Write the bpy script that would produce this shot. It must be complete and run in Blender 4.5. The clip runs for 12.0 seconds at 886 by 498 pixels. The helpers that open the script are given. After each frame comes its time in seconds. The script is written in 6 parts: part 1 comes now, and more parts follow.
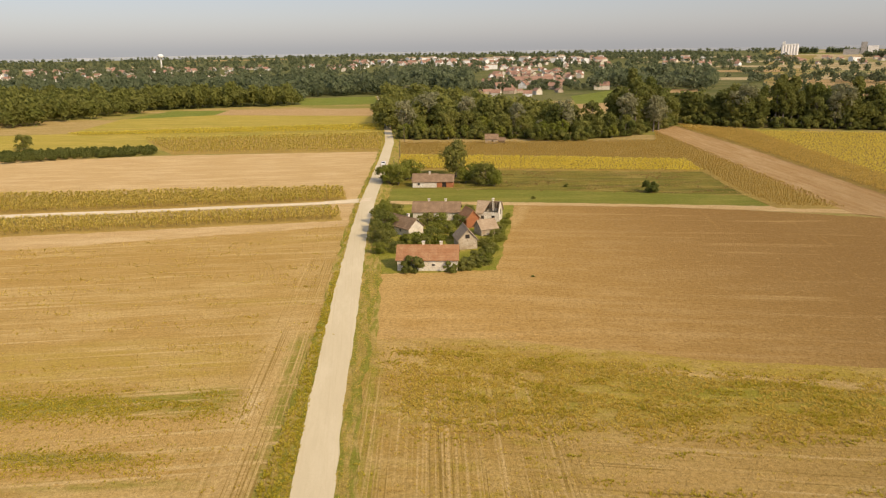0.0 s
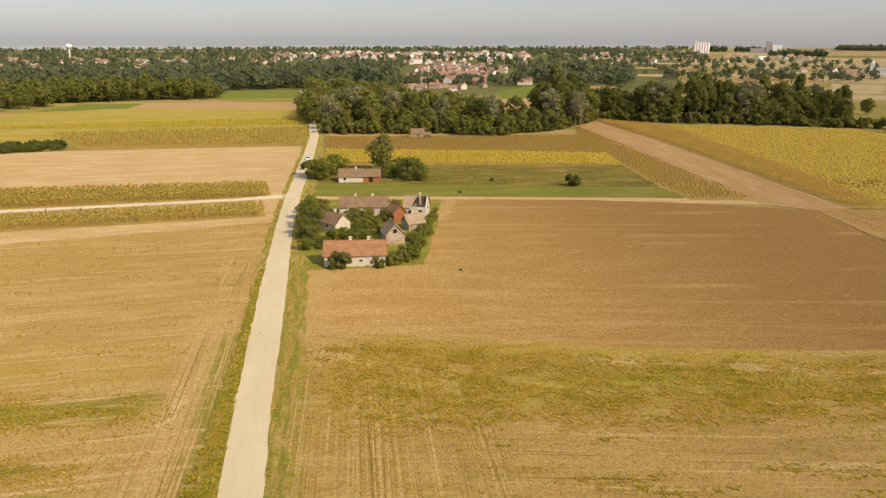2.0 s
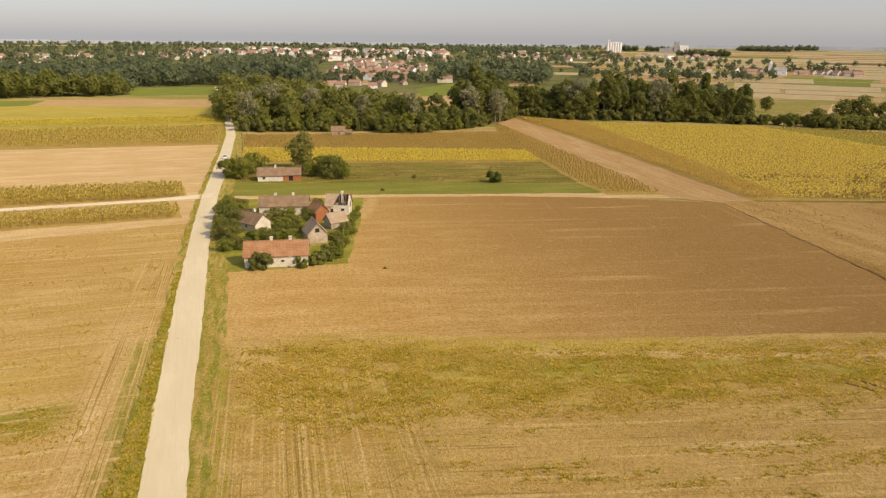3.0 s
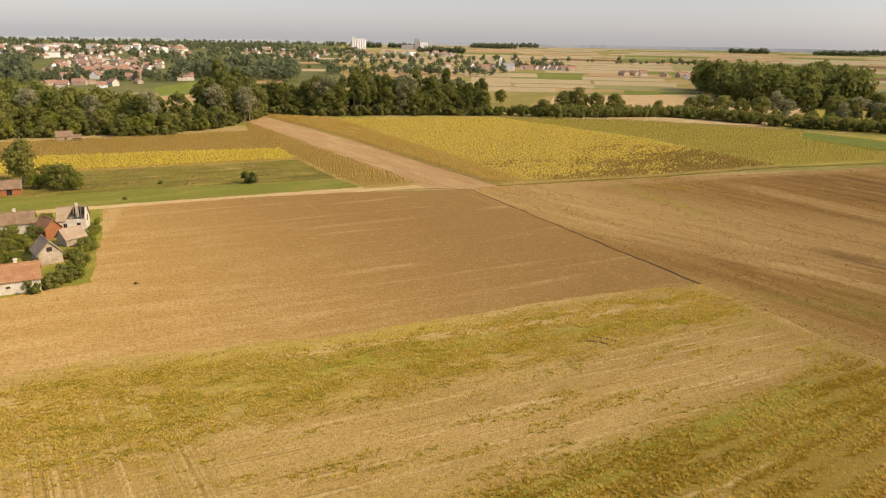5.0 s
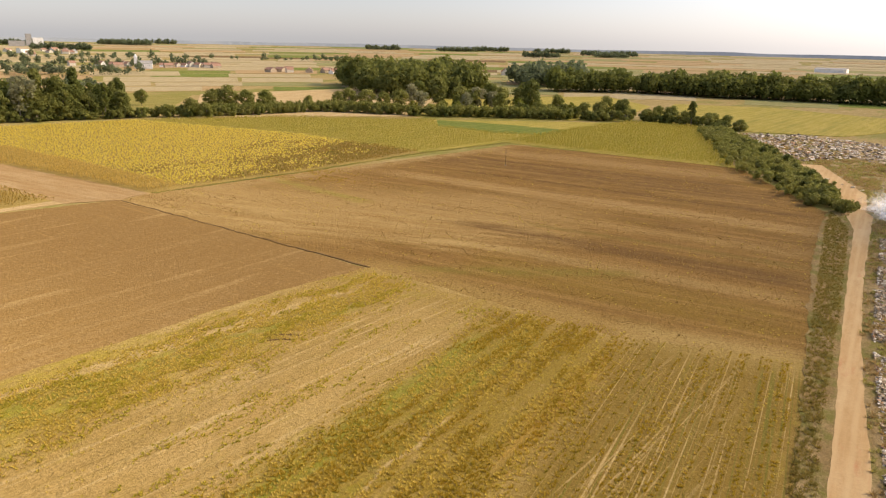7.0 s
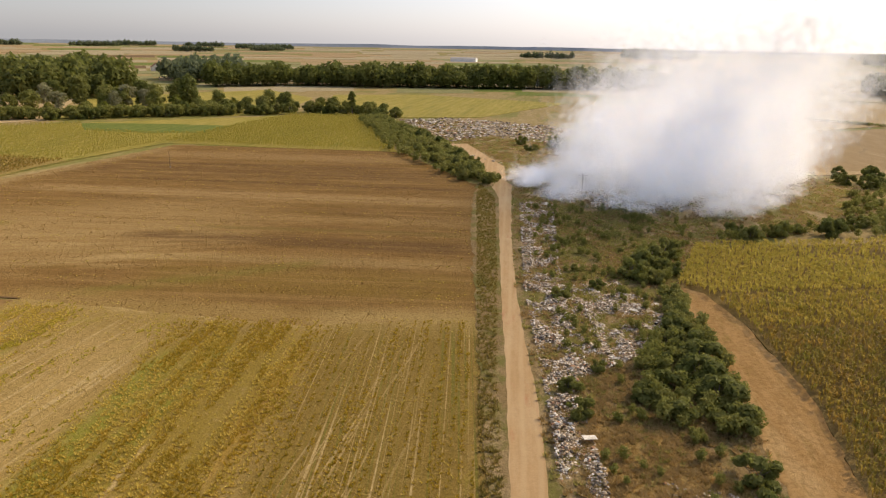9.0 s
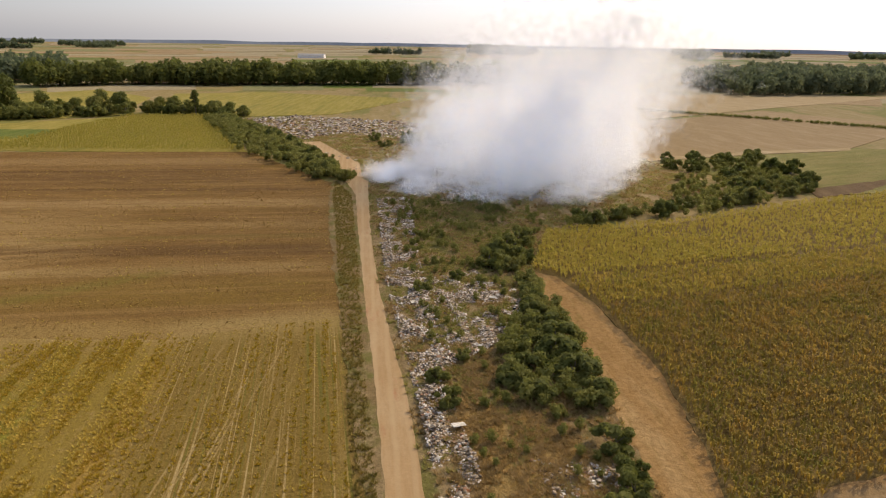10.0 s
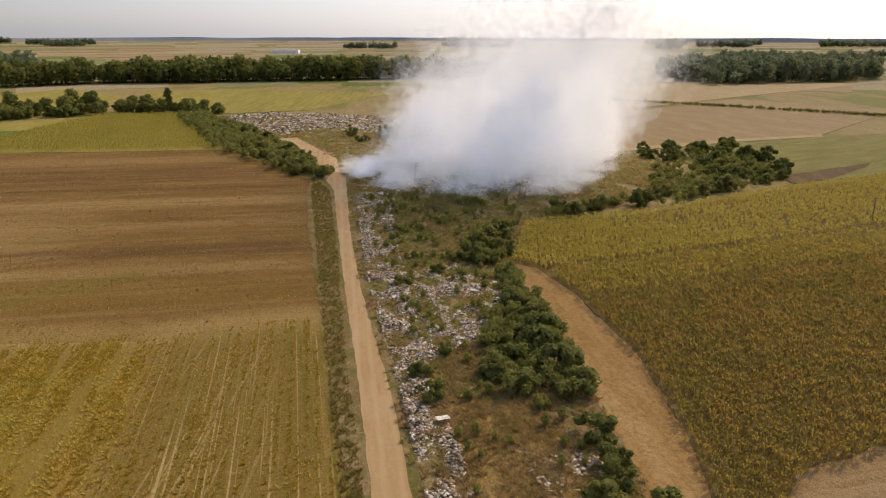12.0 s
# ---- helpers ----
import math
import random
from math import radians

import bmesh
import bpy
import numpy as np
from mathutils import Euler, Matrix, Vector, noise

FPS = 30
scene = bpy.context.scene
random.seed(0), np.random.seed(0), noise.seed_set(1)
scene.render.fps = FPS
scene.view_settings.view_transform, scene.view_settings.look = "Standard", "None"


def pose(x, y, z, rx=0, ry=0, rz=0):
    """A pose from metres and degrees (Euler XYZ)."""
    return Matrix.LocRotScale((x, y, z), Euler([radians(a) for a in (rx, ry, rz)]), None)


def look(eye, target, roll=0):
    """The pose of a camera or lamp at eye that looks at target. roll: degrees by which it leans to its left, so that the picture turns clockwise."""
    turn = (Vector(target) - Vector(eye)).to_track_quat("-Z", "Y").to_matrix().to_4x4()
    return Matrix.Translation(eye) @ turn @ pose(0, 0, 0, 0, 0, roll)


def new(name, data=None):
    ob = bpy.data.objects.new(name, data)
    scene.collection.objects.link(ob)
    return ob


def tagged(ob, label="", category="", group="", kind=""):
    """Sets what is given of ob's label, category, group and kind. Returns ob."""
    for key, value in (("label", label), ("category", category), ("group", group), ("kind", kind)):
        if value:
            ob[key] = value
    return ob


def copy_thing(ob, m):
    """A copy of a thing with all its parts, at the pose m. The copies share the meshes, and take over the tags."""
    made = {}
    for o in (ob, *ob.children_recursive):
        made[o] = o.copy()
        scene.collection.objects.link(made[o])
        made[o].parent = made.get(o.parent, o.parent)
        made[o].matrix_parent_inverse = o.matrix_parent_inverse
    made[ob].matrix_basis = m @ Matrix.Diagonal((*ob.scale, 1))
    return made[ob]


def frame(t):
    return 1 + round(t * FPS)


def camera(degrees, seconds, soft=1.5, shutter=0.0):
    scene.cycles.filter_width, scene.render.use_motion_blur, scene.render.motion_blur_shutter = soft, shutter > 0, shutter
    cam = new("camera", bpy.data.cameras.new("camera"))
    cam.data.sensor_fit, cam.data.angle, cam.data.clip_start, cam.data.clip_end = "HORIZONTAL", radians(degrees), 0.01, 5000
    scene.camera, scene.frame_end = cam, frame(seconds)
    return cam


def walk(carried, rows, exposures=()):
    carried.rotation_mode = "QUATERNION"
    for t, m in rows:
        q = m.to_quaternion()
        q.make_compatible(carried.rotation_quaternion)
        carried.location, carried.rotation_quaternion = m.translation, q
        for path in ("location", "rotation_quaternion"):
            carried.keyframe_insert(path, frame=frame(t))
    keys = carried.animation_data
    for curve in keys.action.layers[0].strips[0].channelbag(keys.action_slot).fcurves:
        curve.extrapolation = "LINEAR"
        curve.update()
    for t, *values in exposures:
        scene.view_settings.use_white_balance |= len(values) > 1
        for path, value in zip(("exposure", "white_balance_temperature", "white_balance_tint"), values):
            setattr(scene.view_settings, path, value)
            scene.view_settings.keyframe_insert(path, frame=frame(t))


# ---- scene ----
cam = camera(64.71, 12.0, 1.2)
# the drone hovers 45 m up and turns: seconds, yaw, pitch, roll
PATH = [
    (0.0, -0.00, -16.07, 0.89),
    (0.5, -0.21, -16.19, 0.72),
    (1.0, -1.17, -16.32, 0.52),
    (1.5, -3.33, -16.48, 0.29),
    (2.0, -5.93, -16.56, 0.10),
    (2.5, -8.93, -16.64, -0.09),
    (2.7, -10.22, -16.68, -0.25),
    (4.3, -23.93, -16.74, -0.95),
    (4.5, -26.30, -16.70, -0.85),
    (5.0, -32.09, -16.76, -0.95),
    (5.5, -38.16, -16.74, -1.11),
    (6.0, -45.10, -16.62, -1.21),
    (6.5, -52.42, -16.65, -1.29),
    (7.0, -59.63, -16.50, -1.21),
    (7.5, -67.24, -16.45, -1.21),
    (7.7, -70.22, -16.58, -1.00),
    (9.3, -90.10, -16.51, -1.06),
    (9.5, -92.78, -16.55, -1.11),
    (10.0, -98.22, -16.64, -0.91),
    (10.5, -100.27, -16.76, -0.71),
    (11.0, -100.24, -16.89, -0.46),
    (11.5, -100.20, -17.01, -0.28),
    (12.0, -100.17, -17.13, -0.10),
]
walk(cam, [(t, pose(0, 0, 45, 90 + pitch, roll, yaw)) for t, yaw, pitch, roll in PATH],
     [(0, -0.38, 7650, 10), (2.5, -0.31, 7650, 10), (5.5, -0.06, 7600, 10), (7.0, 0.06, 7500, 10), (7.5, 0.03, 7500, 10), (9.5, -0.32, 7150, 10), (10.5, -0.42, 7050, 10), (12, -0.45, 7050, 10)])

# ---- light ----
SUN_YAW, SUN_UP = -140.0, 36.0
to_sun = Vector((-math.sin(radians(SUN_YAW)) * math.cos(radians(SUN_UP)),
                 math.cos(radians(SUN_YAW)) * math.cos(radians(SUN_UP)), math.sin(radians(SUN_UP))))
world = bpy.data.worlds.new("world")
scene.world = world
world.use_nodes = True
sky = world.node_tree.nodes.new("ShaderNodeTexSky")
sky.sky_type, sky.sun_disc = "NISHITA", False
sky.sun_elevation, sky.sun_rotation = radians(SUN_UP), radians(-SUN_YAW)
sky.air_density, sky.dust_density, sky.ozone_density = 1.0, 1.5, 1.0
veil = world.node_tree.nodes.new("ShaderNodeMix")
veil.data_type, veil.blend_type = "RGBA", "MULTIPLY"
veil.inputs[0].default_value, veil.inputs[7].default_value = 1.0, (0.87, 0.91, 1.2, 1)
world.node_tree.links.new(sky.outputs[0], veil.inputs[6])
world.node_tree.links.new(veil.outputs[2], world.node_tree.nodes["Background"].inputs[0])
back = world.node_tree.nodes["Background"]
back.inputs[1].default_value = 0.105
# white summer haze over the whole sky, thicker-looking towards the sun
haze = world.node_tree.nodes.new("ShaderNodeBackground")
haze.inputs[0].default_value = (0.88, 0.93, 1.08, 1)
wco = world.node_tree.nodes.new("ShaderNodeTexCoord")
sunward = world.node_tree.nodes.new("ShaderNodeVectorMath")
sunward.operation = "DOT_PRODUCT"
sunward.inputs[1].default_value = to_sun
world.node_tree.links.new(wco.outputs["Generated"], sunward.inputs[0])
thick = world.node_tree.nodes.new("ShaderNodeMapRange")
thick.interpolation_type = "SMOOTHSTEP"
for i, v in ((1, 0.05), (2, 0.95), (3, 0.225), (4, 0.72)):
    thick.inputs[i].default_value = v
world.node_tree.links.new(sunward.outputs["Value"], thick.inputs[0])
level = world.node_tree.nodes.new("ShaderNodeSeparateXYZ")
world.node_tree.links.new(wco.outputs["Generated"], level.inputs[0])
low_haze = world.node_tree.nodes.new("ShaderNodeMapRange")
low_haze.interpolation_type = "SMOOTHSTEP"
for i, v in ((1, 0.0), (2, 0.12), (3, 0.135), (4, 0.0)):
    low_haze.inputs[i].default_value = v
world.node_tree.links.new(level.outputs[2], low_haze.inputs[0])
total = world.node_tree.nodes.new("ShaderNodeMath")
world.node_tree.links.new(thick.outputs[0], total.inputs[0])
world.node_tree.links.new(low_haze.outputs[0], total.inputs[1])
world.node_tree.links.new(total.outputs[0], haze.inputs[1])
both = world.node_tree.nodes.new("ShaderNodeAddShader")
world.node_tree.links.new(back.outputs[0], both.inputs[0])
world.node_tree.links.new(haze.outputs[0], both.inputs[1])
world.node_tree.links.new(both.outputs[0], world.node_tree.nodes["World Output"].inputs[0])
sun_data = bpy.data.lights.new("sun", "SUN")
sun_data.energy, sun_data.angle, sun_data.color = 4.3, radians(0.6), (1.0, 0.845, 0.625)
sun = new("sun", sun_data)
sun.matrix_world = look(to_sun * 300, (0, 0, 0))


# ---- materials ----


def node_mat(name):
    m = bpy.data.materials.new(name)
    m.use_nodes = True
    nt = m.node_tree
    return m, nt, nt.nodes["Principled BSDF"]


def set_ramp(ramp, stops):
    els = ramp.color_ramp.elements
    while len(els) < len(stops):
        els.new(0.5)
    for e, (p, c) in zip(els, stops):
        e.position, e.color = p, (*c, 1)


def mixed(nt, fac, a, b, mode="MIX"):
    n = nt.nodes.new("ShaderNodeMix")
    n.data_type, n.blend_type = "RGBA", mode
    for sock, v in ((n.inputs[0], fac), (n.inputs[6], a), (n.inputs[7], b)):
        if isinstance(v, bpy.types.NodeSocket):
            nt.links.new(v, sock)
        elif isinstance(v, (int, float)):
            sock.default_value = v
        else:
            sock.default_value = (*v, 1)
    return n.outputs[2]


def noise_of(nt, scale, detail=4, rough=0.6, turn=0.0, stretch=(1, 1, 1)):
    """Noise over the world's metres; scale is one over its size."""
    geo = nt.nodes.new("ShaderNodeNewGeometry")
    mp = nt.nodes.new("ShaderNodeMapping")
    mp.vector_type = "TEXTURE"
    mp.inputs["Rotation"].default_value[2] = radians(turn)
    mp.inputs["Scale"].default_value = stretch
    nt.links.new(geo.outputs["Position"], mp.inputs[0])
    n = nt.nodes.new("ShaderNodeTexNoise")
    n.inputs["Scale"].default_value, n.inputs["Detail"].default_value, n.inputs["Roughness"].default_value = scale, detail, rough
    nt.links.new(mp.outputs[0], n.inputs[0])
    return n.outputs["Fac"]


def sharp(nt, fac, lo, hi):
    n = nt.nodes.new("ShaderNodeMapRange")
    n.inputs[1].default_value, n.inputs[2].default_value = lo, hi
    nt.links.new(fac, n.inputs[0])
    return n.outputs[0]


def lines_of(nt, turn, spacing, wobble=1.5):
    """Tillage lines along the heading turn (degrees from +x), spacing metres apart."""
    geo = nt.nodes.new("ShaderNodeNewGeometry")
    mp = nt.nodes.new("ShaderNodeMapping")
    mp.vector_type = "TEXTURE"
    mp.inputs["Rotation"].default_value[2] = radians(turn)
    nt.links.new(geo.outputs["Position"], mp.inputs[0])
    w = nt.nodes.new("ShaderNodeTexWave")
    w.bands_direction = "Y"
    w.inputs["Scale"].default_value = 0.314 / spacing
    w.inputs["Distortion"].default_value, w.inputs["Detail"].default_value = wobble, 2
    w.inputs["Detail Scale"].default_value = 0.3
    nt.links.new(mp.outputs[0], w.inputs[0])
    return w.outputs["Fac"]


def ramp_along(nt, heading, lo, hi):
    """0 to 1 across the land, from lo to hi metres along a heading (degrees from +x)."""
    geo = nt.nodes.new("ShaderNodeNewGeometry")
    d = nt.nodes.new("ShaderNodeVectorMath")
    d.operation = "DOT_PRODUCT"
    d.inputs[1].default_value = (math.cos(radians(heading)), math.sin(radians(heading)), 0)
    nt.links.new(geo.outputs["Position"], d.inputs[0])
    n = nt.nodes.new("ShaderNodeMapRange")
    n.interpolation_type = "SMOOTHSTEP"
    n.inputs[1].default_value, n.inputs[2].default_value = lo, hi
    nt.links.new(d.outputs["Value"], n.inputs[0])
    return n.outputs[0]


def times(nt, a, b):
    n = nt.nodes.new("ShaderNodeMath")
    n.operation = "MULTIPLY"
    nt.links.new(a, n.inputs[0])
    if isinstance(b, (int, float)):
        n.inputs[1].default_value = b
    else:
        nt.links.new(b, n.inputs[1])
    return n.outputs[0]


def band(nt, a, b, half, soft, wob=1.2):
    """1 on a strip of land from a to b, half metres to each side, fading over soft metres; its edge wanders by wob metres."""
    geo = nt.nodes.new("ShaderNodeNewGeometry")
    n = nt.nodes.new("ShaderNodeTexNoise")
    n.inputs["Scale"].default_value, n.inputs["Detail"].default_value = 0.22, 4
    nt.links.new(geo.outputs["Position"], n.inputs[0])
    wander = nt.nodes.new("ShaderNodeVectorMath")
    wander.operation = "MULTIPLY_ADD"
    wander.inputs[1].default_value = (wob * 3, wob * 3, 0)
    nt.links.new(n.outputs["Color"], wander.inputs[0])
    nt.links.new(geo.outputs["Position"], wander.inputs[2])
    mp = nt.nodes.new("ShaderNodeMapping")
    mp.vector_type = "TEXTURE"
    mp.inputs["Location"].default_value = ((a[0] + b[0]) / 2 + wob * 1.5, (a[1] + b[1]) / 2 + wob * 1.5, 0)
    mp.inputs["Rotation"].default_value[2] = math.atan2(b[1] - a[1], b[0] - a[0])
    nt.links.new(wander.outputs[0], mp.inputs[0])
    far = nt.nodes.new("ShaderNodeVectorMath")
    far.operation = "ABSOLUTE"
    nt.links.new(mp.outputs[0], far.inputs[0])
    xyz = nt.nodes.new("ShaderNodeSeparateXYZ")
    nt.links.new(far.outputs[0], xyz.inputs[0])
    long = math.dist(a, b) / 2
    out = []
    for i, (r, e) in enumerate(((long, max(soft * 1.5, long * 0.15)), (half, soft))):
        q = nt.nodes.new("ShaderNodeMapRange")
        q.interpolation_type = "SMOOTHSTEP"
        for k, v in ((1, max(0.0, r - e)), (2, r + e), (3, 1.0), (4, 0.0)):
            q.inputs[k].default_value = v
        nt.links.new(xyz.outputs[i], q.inputs[0])
        out.append(q.outputs[0])
    return times(nt, *out)


def field_mat(name, base, dark, light, patch=None, turn=0.0, streak=0.6, rows=0.0, rows_amount=0.35, patch_at=(0.52, 0.66), patch_stretch=(18, 5, 1), grain=2.2, marks=(), drift=None, grit=1.0, bands=()):
    """Farmland: base colour, fine grain, streaks along the working direction, large patches and tillage lines.
    marks: (heading, length, width, from, to, colour, fade or None) streaks of straw or weeds; drift: (heading, lo, hi,
    colour, amount) a tone that changes across the plot;
    bands: (from, to, half width, soft edge, colour, amount, patchiness) strips of weeds, straw or bare soil; marks may
    carry such a strip as an eighth value."""
    m, nt, p = node_mat(name)
    col = mixed(nt, sharp(nt, noise_of(nt, 1.0, 5, 0.7, turn, (7, 0.7, 1)), 0.40, 0.66), base, dark)
    col = mixed(nt, streak, base, col)
    col = mixed(nt, sharp(nt, noise_of(nt, 1.0, 6, 0.7, turn, (22, 5, 1)), 0.46, 0.66), col, light)
    if drift:
        col = mixed(nt, times(nt, ramp_along(nt, *drift[:3]), drift[4]), col, drift[3])
    if patch:
        col = mixed(nt, sharp(nt, noise_of(nt, 1.0, 6, 0.72, turn, patch_stretch), *patch_at), col, patch)
    for a, b, half, soft, tint, amount, patchy in bands:
        f = times(nt, band(nt, a, b, half, soft), amount)
        if patchy:
            along = math.degrees(math.atan2(b[1] - a[1], b[0] - a[0]))
            f = times(nt, f, sharp(nt, noise_of(nt, 1.0, 5, 0.7, along, (5, 1.8, 1)), patchy - 0.10, patchy + 0.10))
        col = mixed(nt, f, col, tint)
    for heading, length, width, lo, hi, tint, fade, *zone in marks:
        f = sharp(nt, noise_of(nt, 1.0, 4, 0.6, heading, (length, width, 1)), lo, hi)
        if fade:
            f = times(nt, f, ramp_along(nt, *fade))
        if zone:
            f = times(nt, f, band(nt, *zone[0]))
        col = mixed(nt, f, col, tint)
    g = noise_of(nt, grain, 5, 0.75)
    g2 = noise_of(nt, grain * 0.4, 5, 0.75)
    worn = tuple(v * 0.55 for v in dark)
    col = mixed(nt, sharp(nt, g, 0.36, 0.56), mixed(nt, 0.5 * grit, col, worn), col)
    col = mixed(nt, sharp(nt, g2, 0.55, 0.75), col, mixed(nt, 0.5 * grit, col, light))
    col = mixed(nt, sharp(nt, g2, 0.28, 0.46), mixed(nt, 0.45 * grit, col, dark), col)
    if rows:
        col = mixed(nt, sharp(nt, lines_of(nt, turn, rows), 0.55, 0.95), col, mixed(nt, rows_amount, col, light))
    nt.links.new(col, p.inputs["Base Color"])
    p.inputs["Roughness"].default_value, p.inputs["Specular IOR Level"].default_value = 0.95, 0.1
    p.inputs["Diffuse Roughness"].default_value = 0.45
    b = nt.nodes.new("ShaderNodeBump")
    b.inputs["Strength"].default_value, b.inputs["Distance"].default_value = 0.9, 0.3
    nt.links.new(g, b.inputs["Height"])
    nt.links.new(b.outputs[0], p.inputs["Normal"])
    return m


def leaf_mat(name, a, b, c, spread=0.25, rough=0.7, glow=0.25, tuft=0.9):
    """Foliage or stalks: varies leaf by leaf and plant by plant; lets some light through."""
    m, nt, p = node_mat(name)
    geo = nt.nodes.new("ShaderNodeNewGeometry")
    inf = nt.nodes.new("ShaderNodeObjectInfo")
    r = nt.nodes.new("ShaderNodeValToRGB")
    set_ramp(r, [(0.0, a), (0.5, b), (1.0, c)])
    mth = nt.nodes.new("ShaderNodeMath")
    mth.operation = "MULTIPLY_ADD"
    mth.inputs[1].default_value = 1 - spread
    mul = nt.nodes.new("ShaderNodeMath")
    mul.operation = "MULTIPLY"
    mul.inputs[1].default_value = spread
    nt.links.new(inf.outputs["Random"], mul.inputs[0])
    half = nt.nodes.new("ShaderNodeMix")
    half.inputs[0].default_value = 0.6
    nt.links.new(geo.outputs["Random Per Island"], half.inputs[2])
    nt.links.new(sharp(nt, noise_of(nt, tuft, 2), 0.36, 0.64), half.inputs[3])
    nt.links.new(half.outputs[0], mth.inputs[0])
    nt.links.new(mul.outputs[0], mth.inputs[2])
    nt.links.new(mth.outputs[0], r.inputs[0])
    col = mixed(nt, sharp(nt, noise_of(nt, 0.12, 3), 0.35, 0.7), r.outputs[0], mixed(nt, 0.5, r.outputs[0], c))
    nt.links.new(col, p.inputs["Base Color"])
    p.inputs["Roughness"].default_value, p.inputs["Specular IOR Level"].default_value = rough, 0.25
    tr = nt.nodes.new("ShaderNodeBsdfTranslucent")
    nt.links.new(col, tr.inputs[0])
    mx = nt.nodes.new("ShaderNodeMixShader")
    mx.inputs[0].default_value = glow
    nt.links.new(p.outputs[0], mx.inputs[1])
    nt.links.new(tr.outputs[0], mx.inputs[2])
    nt.links.new(mx.outputs[0], nt.nodes["Material Output"].inputs[0])
    return m


def rough_mat(name, a, b, scale=1.5, rough=0.9, bump=0.3, c=None, metal=0.0):
    """Plaster, tile, wood, metal: two colours in stains, a third in small wear."""
    m, nt, p = node_mat(name)
    co = nt.nodes.new("ShaderNodeTexCoord")
    n1 = nt.nodes.new("ShaderNodeTexNoise")
    n1.inputs["Scale"].default_value, n1.inputs["Detail"].default_value = scale, 6
    n2 = nt.nodes.new("ShaderNodeTexNoise")
    n2.inputs["Scale"].default_value, n2.inputs["Detail"].default_value = scale * 7, 4
    for n in (n1, n2):
        nt.links.new(co.outputs["Object"], n.inputs[0])
    col = mixed(nt, sharp(nt, n1.outputs["Fac"], 0.35, 0.65), a, b)
    col = mixed(nt, sharp(nt, n2.outputs["Fac"], 0.5, 0.72), col, c or tuple(v * 0.6 for v in b))
    nt.links.new(col, p.inputs["Base Color"])
    p.inputs["Roughness"].default_value, p.inputs["Metallic"].default_value = rough, metal
    p.inputs["Specular IOR Level"].default_value = 0.25
    bp = nt.nodes.new("ShaderNodeBump")
    bp.inputs["Strength"].default_value, bp.inputs["Distance"].default_value = bump, 0.05
    nt.links.new(n2.outputs["Fac"], bp.inputs["Height"])
    nt.links.new(bp.outputs[0], p.inputs["Normal"])
    return m


def tile_mat(name, a, b, c):
    """Roof tiles: courses and columns as relief, moss and weather in patches."""
    m, nt, p = node_mat(name)
    co = nt.nodes.new("ShaderNodeTexCoord")
    n1 = nt.nodes.new("ShaderNodeTexNoise")
    n1.inputs["Scale"].default_value, n1.inputs["Detail"].default_value = 0.6, 7
    n2 = nt.nodes.new("ShaderNodeTexNoise")
    n2.inputs["Scale"].default_value, n2.inputs["Detail"].default_value = 5, 3
    w = nt.nodes.new("ShaderNodeTexWave")
    w.bands_direction = "Y"
    w.inputs["Scale"].default_value, w.inputs["Distortion"].default_value = 0.9, 0.4
    w2 = nt.nodes.new("ShaderNodeTexWave")
    w2.bands_direction = "X"
    w2.inputs["Scale"].default_value, w2.inputs["Distortion"].default_value = 1.1, 0.4
    for n in (n1, n2, w, w2):
        nt.links.new(co.outputs["Object"], n.inputs[0])
    col = mixed(nt, sharp(nt, n1.outputs["Fac"], 0.4, 0.65), a, b)
    col = mixed(nt, sharp(nt, n2.outputs["Fac"], 0.48, 0.7), col, c)
    col = mixed(nt, sharp(nt, w.outputs["Fac"], 0.0, 0.35), mixed(nt, 0.16, col, (0.03, 0.02, 0.015)), col)
    nt.links.new(col, p.inputs["Base Color"])
    p.inputs["Roughness"].default_value, p.inputs["Specular IOR Level"].default_value = 0.95, 0.1
    bp = nt.nodes.new("ShaderNodeBump")
    bp.inputs["Strength"].default_value, bp.inputs["Distance"].default_value = 0.6, 0.05
    nt.links.new(mixed(nt, 0.5, w.outputs["Color"], w2.outputs["Color"]), bp.inputs["Height"])
    nt.links.new(bp.outputs[0], p.inputs["Normal"])
    return m


ROWS_EW = -8.0     # heading of most field lines, degrees from +x
M_LAND = field_mat("farmland", (0.38, 0.27, 0.10), (0.27, 0.2, 0.06), (0.46, 0.33, 0.15), (0.24, 0.22, 0.05), -8, 0.6, 0, 0.3, (0.48, 0.54), (220, 60, 1), 0.5)
# drift here paints the stubble's self-shading, darker eastwards where the view nears the sun
M_TAN = field_mat("harvested_tan_soil", (0.485, 0.305, 0.10), (0.345, 0.205, 0.062), (0.55, 0.37, 0.145), None, -7, 0.5, 0, 0.25, grain=1.7, grit=1.15,
                  marks=[(-7, 60, 5, 0.56, 0.74, (0.50, 0.335, 0.135), None), (-7, 14, 0.5, 0.64, 0.85, (0.53, 0.37, 0.16), None), (83, 40, 1.2, 0.60, 0.8, (0.40, 0.24, 0.075), None)], drift=(12, 22, 118, (0.255, 0.145, 0.047), 0.88),
                  bands=[((-11, 103), (-11, 136), 3, 2, (0.52, 0.35, 0.13), 0.6, 0), ((-12, 134), (12, 137), 2, 1.5, (0.52, 0.36, 0.14), 0.5, 0), ((17, 176), (23, 200), 1.5, 1.2, (0.55, 0.39, 0.17), 0.6, 0)])
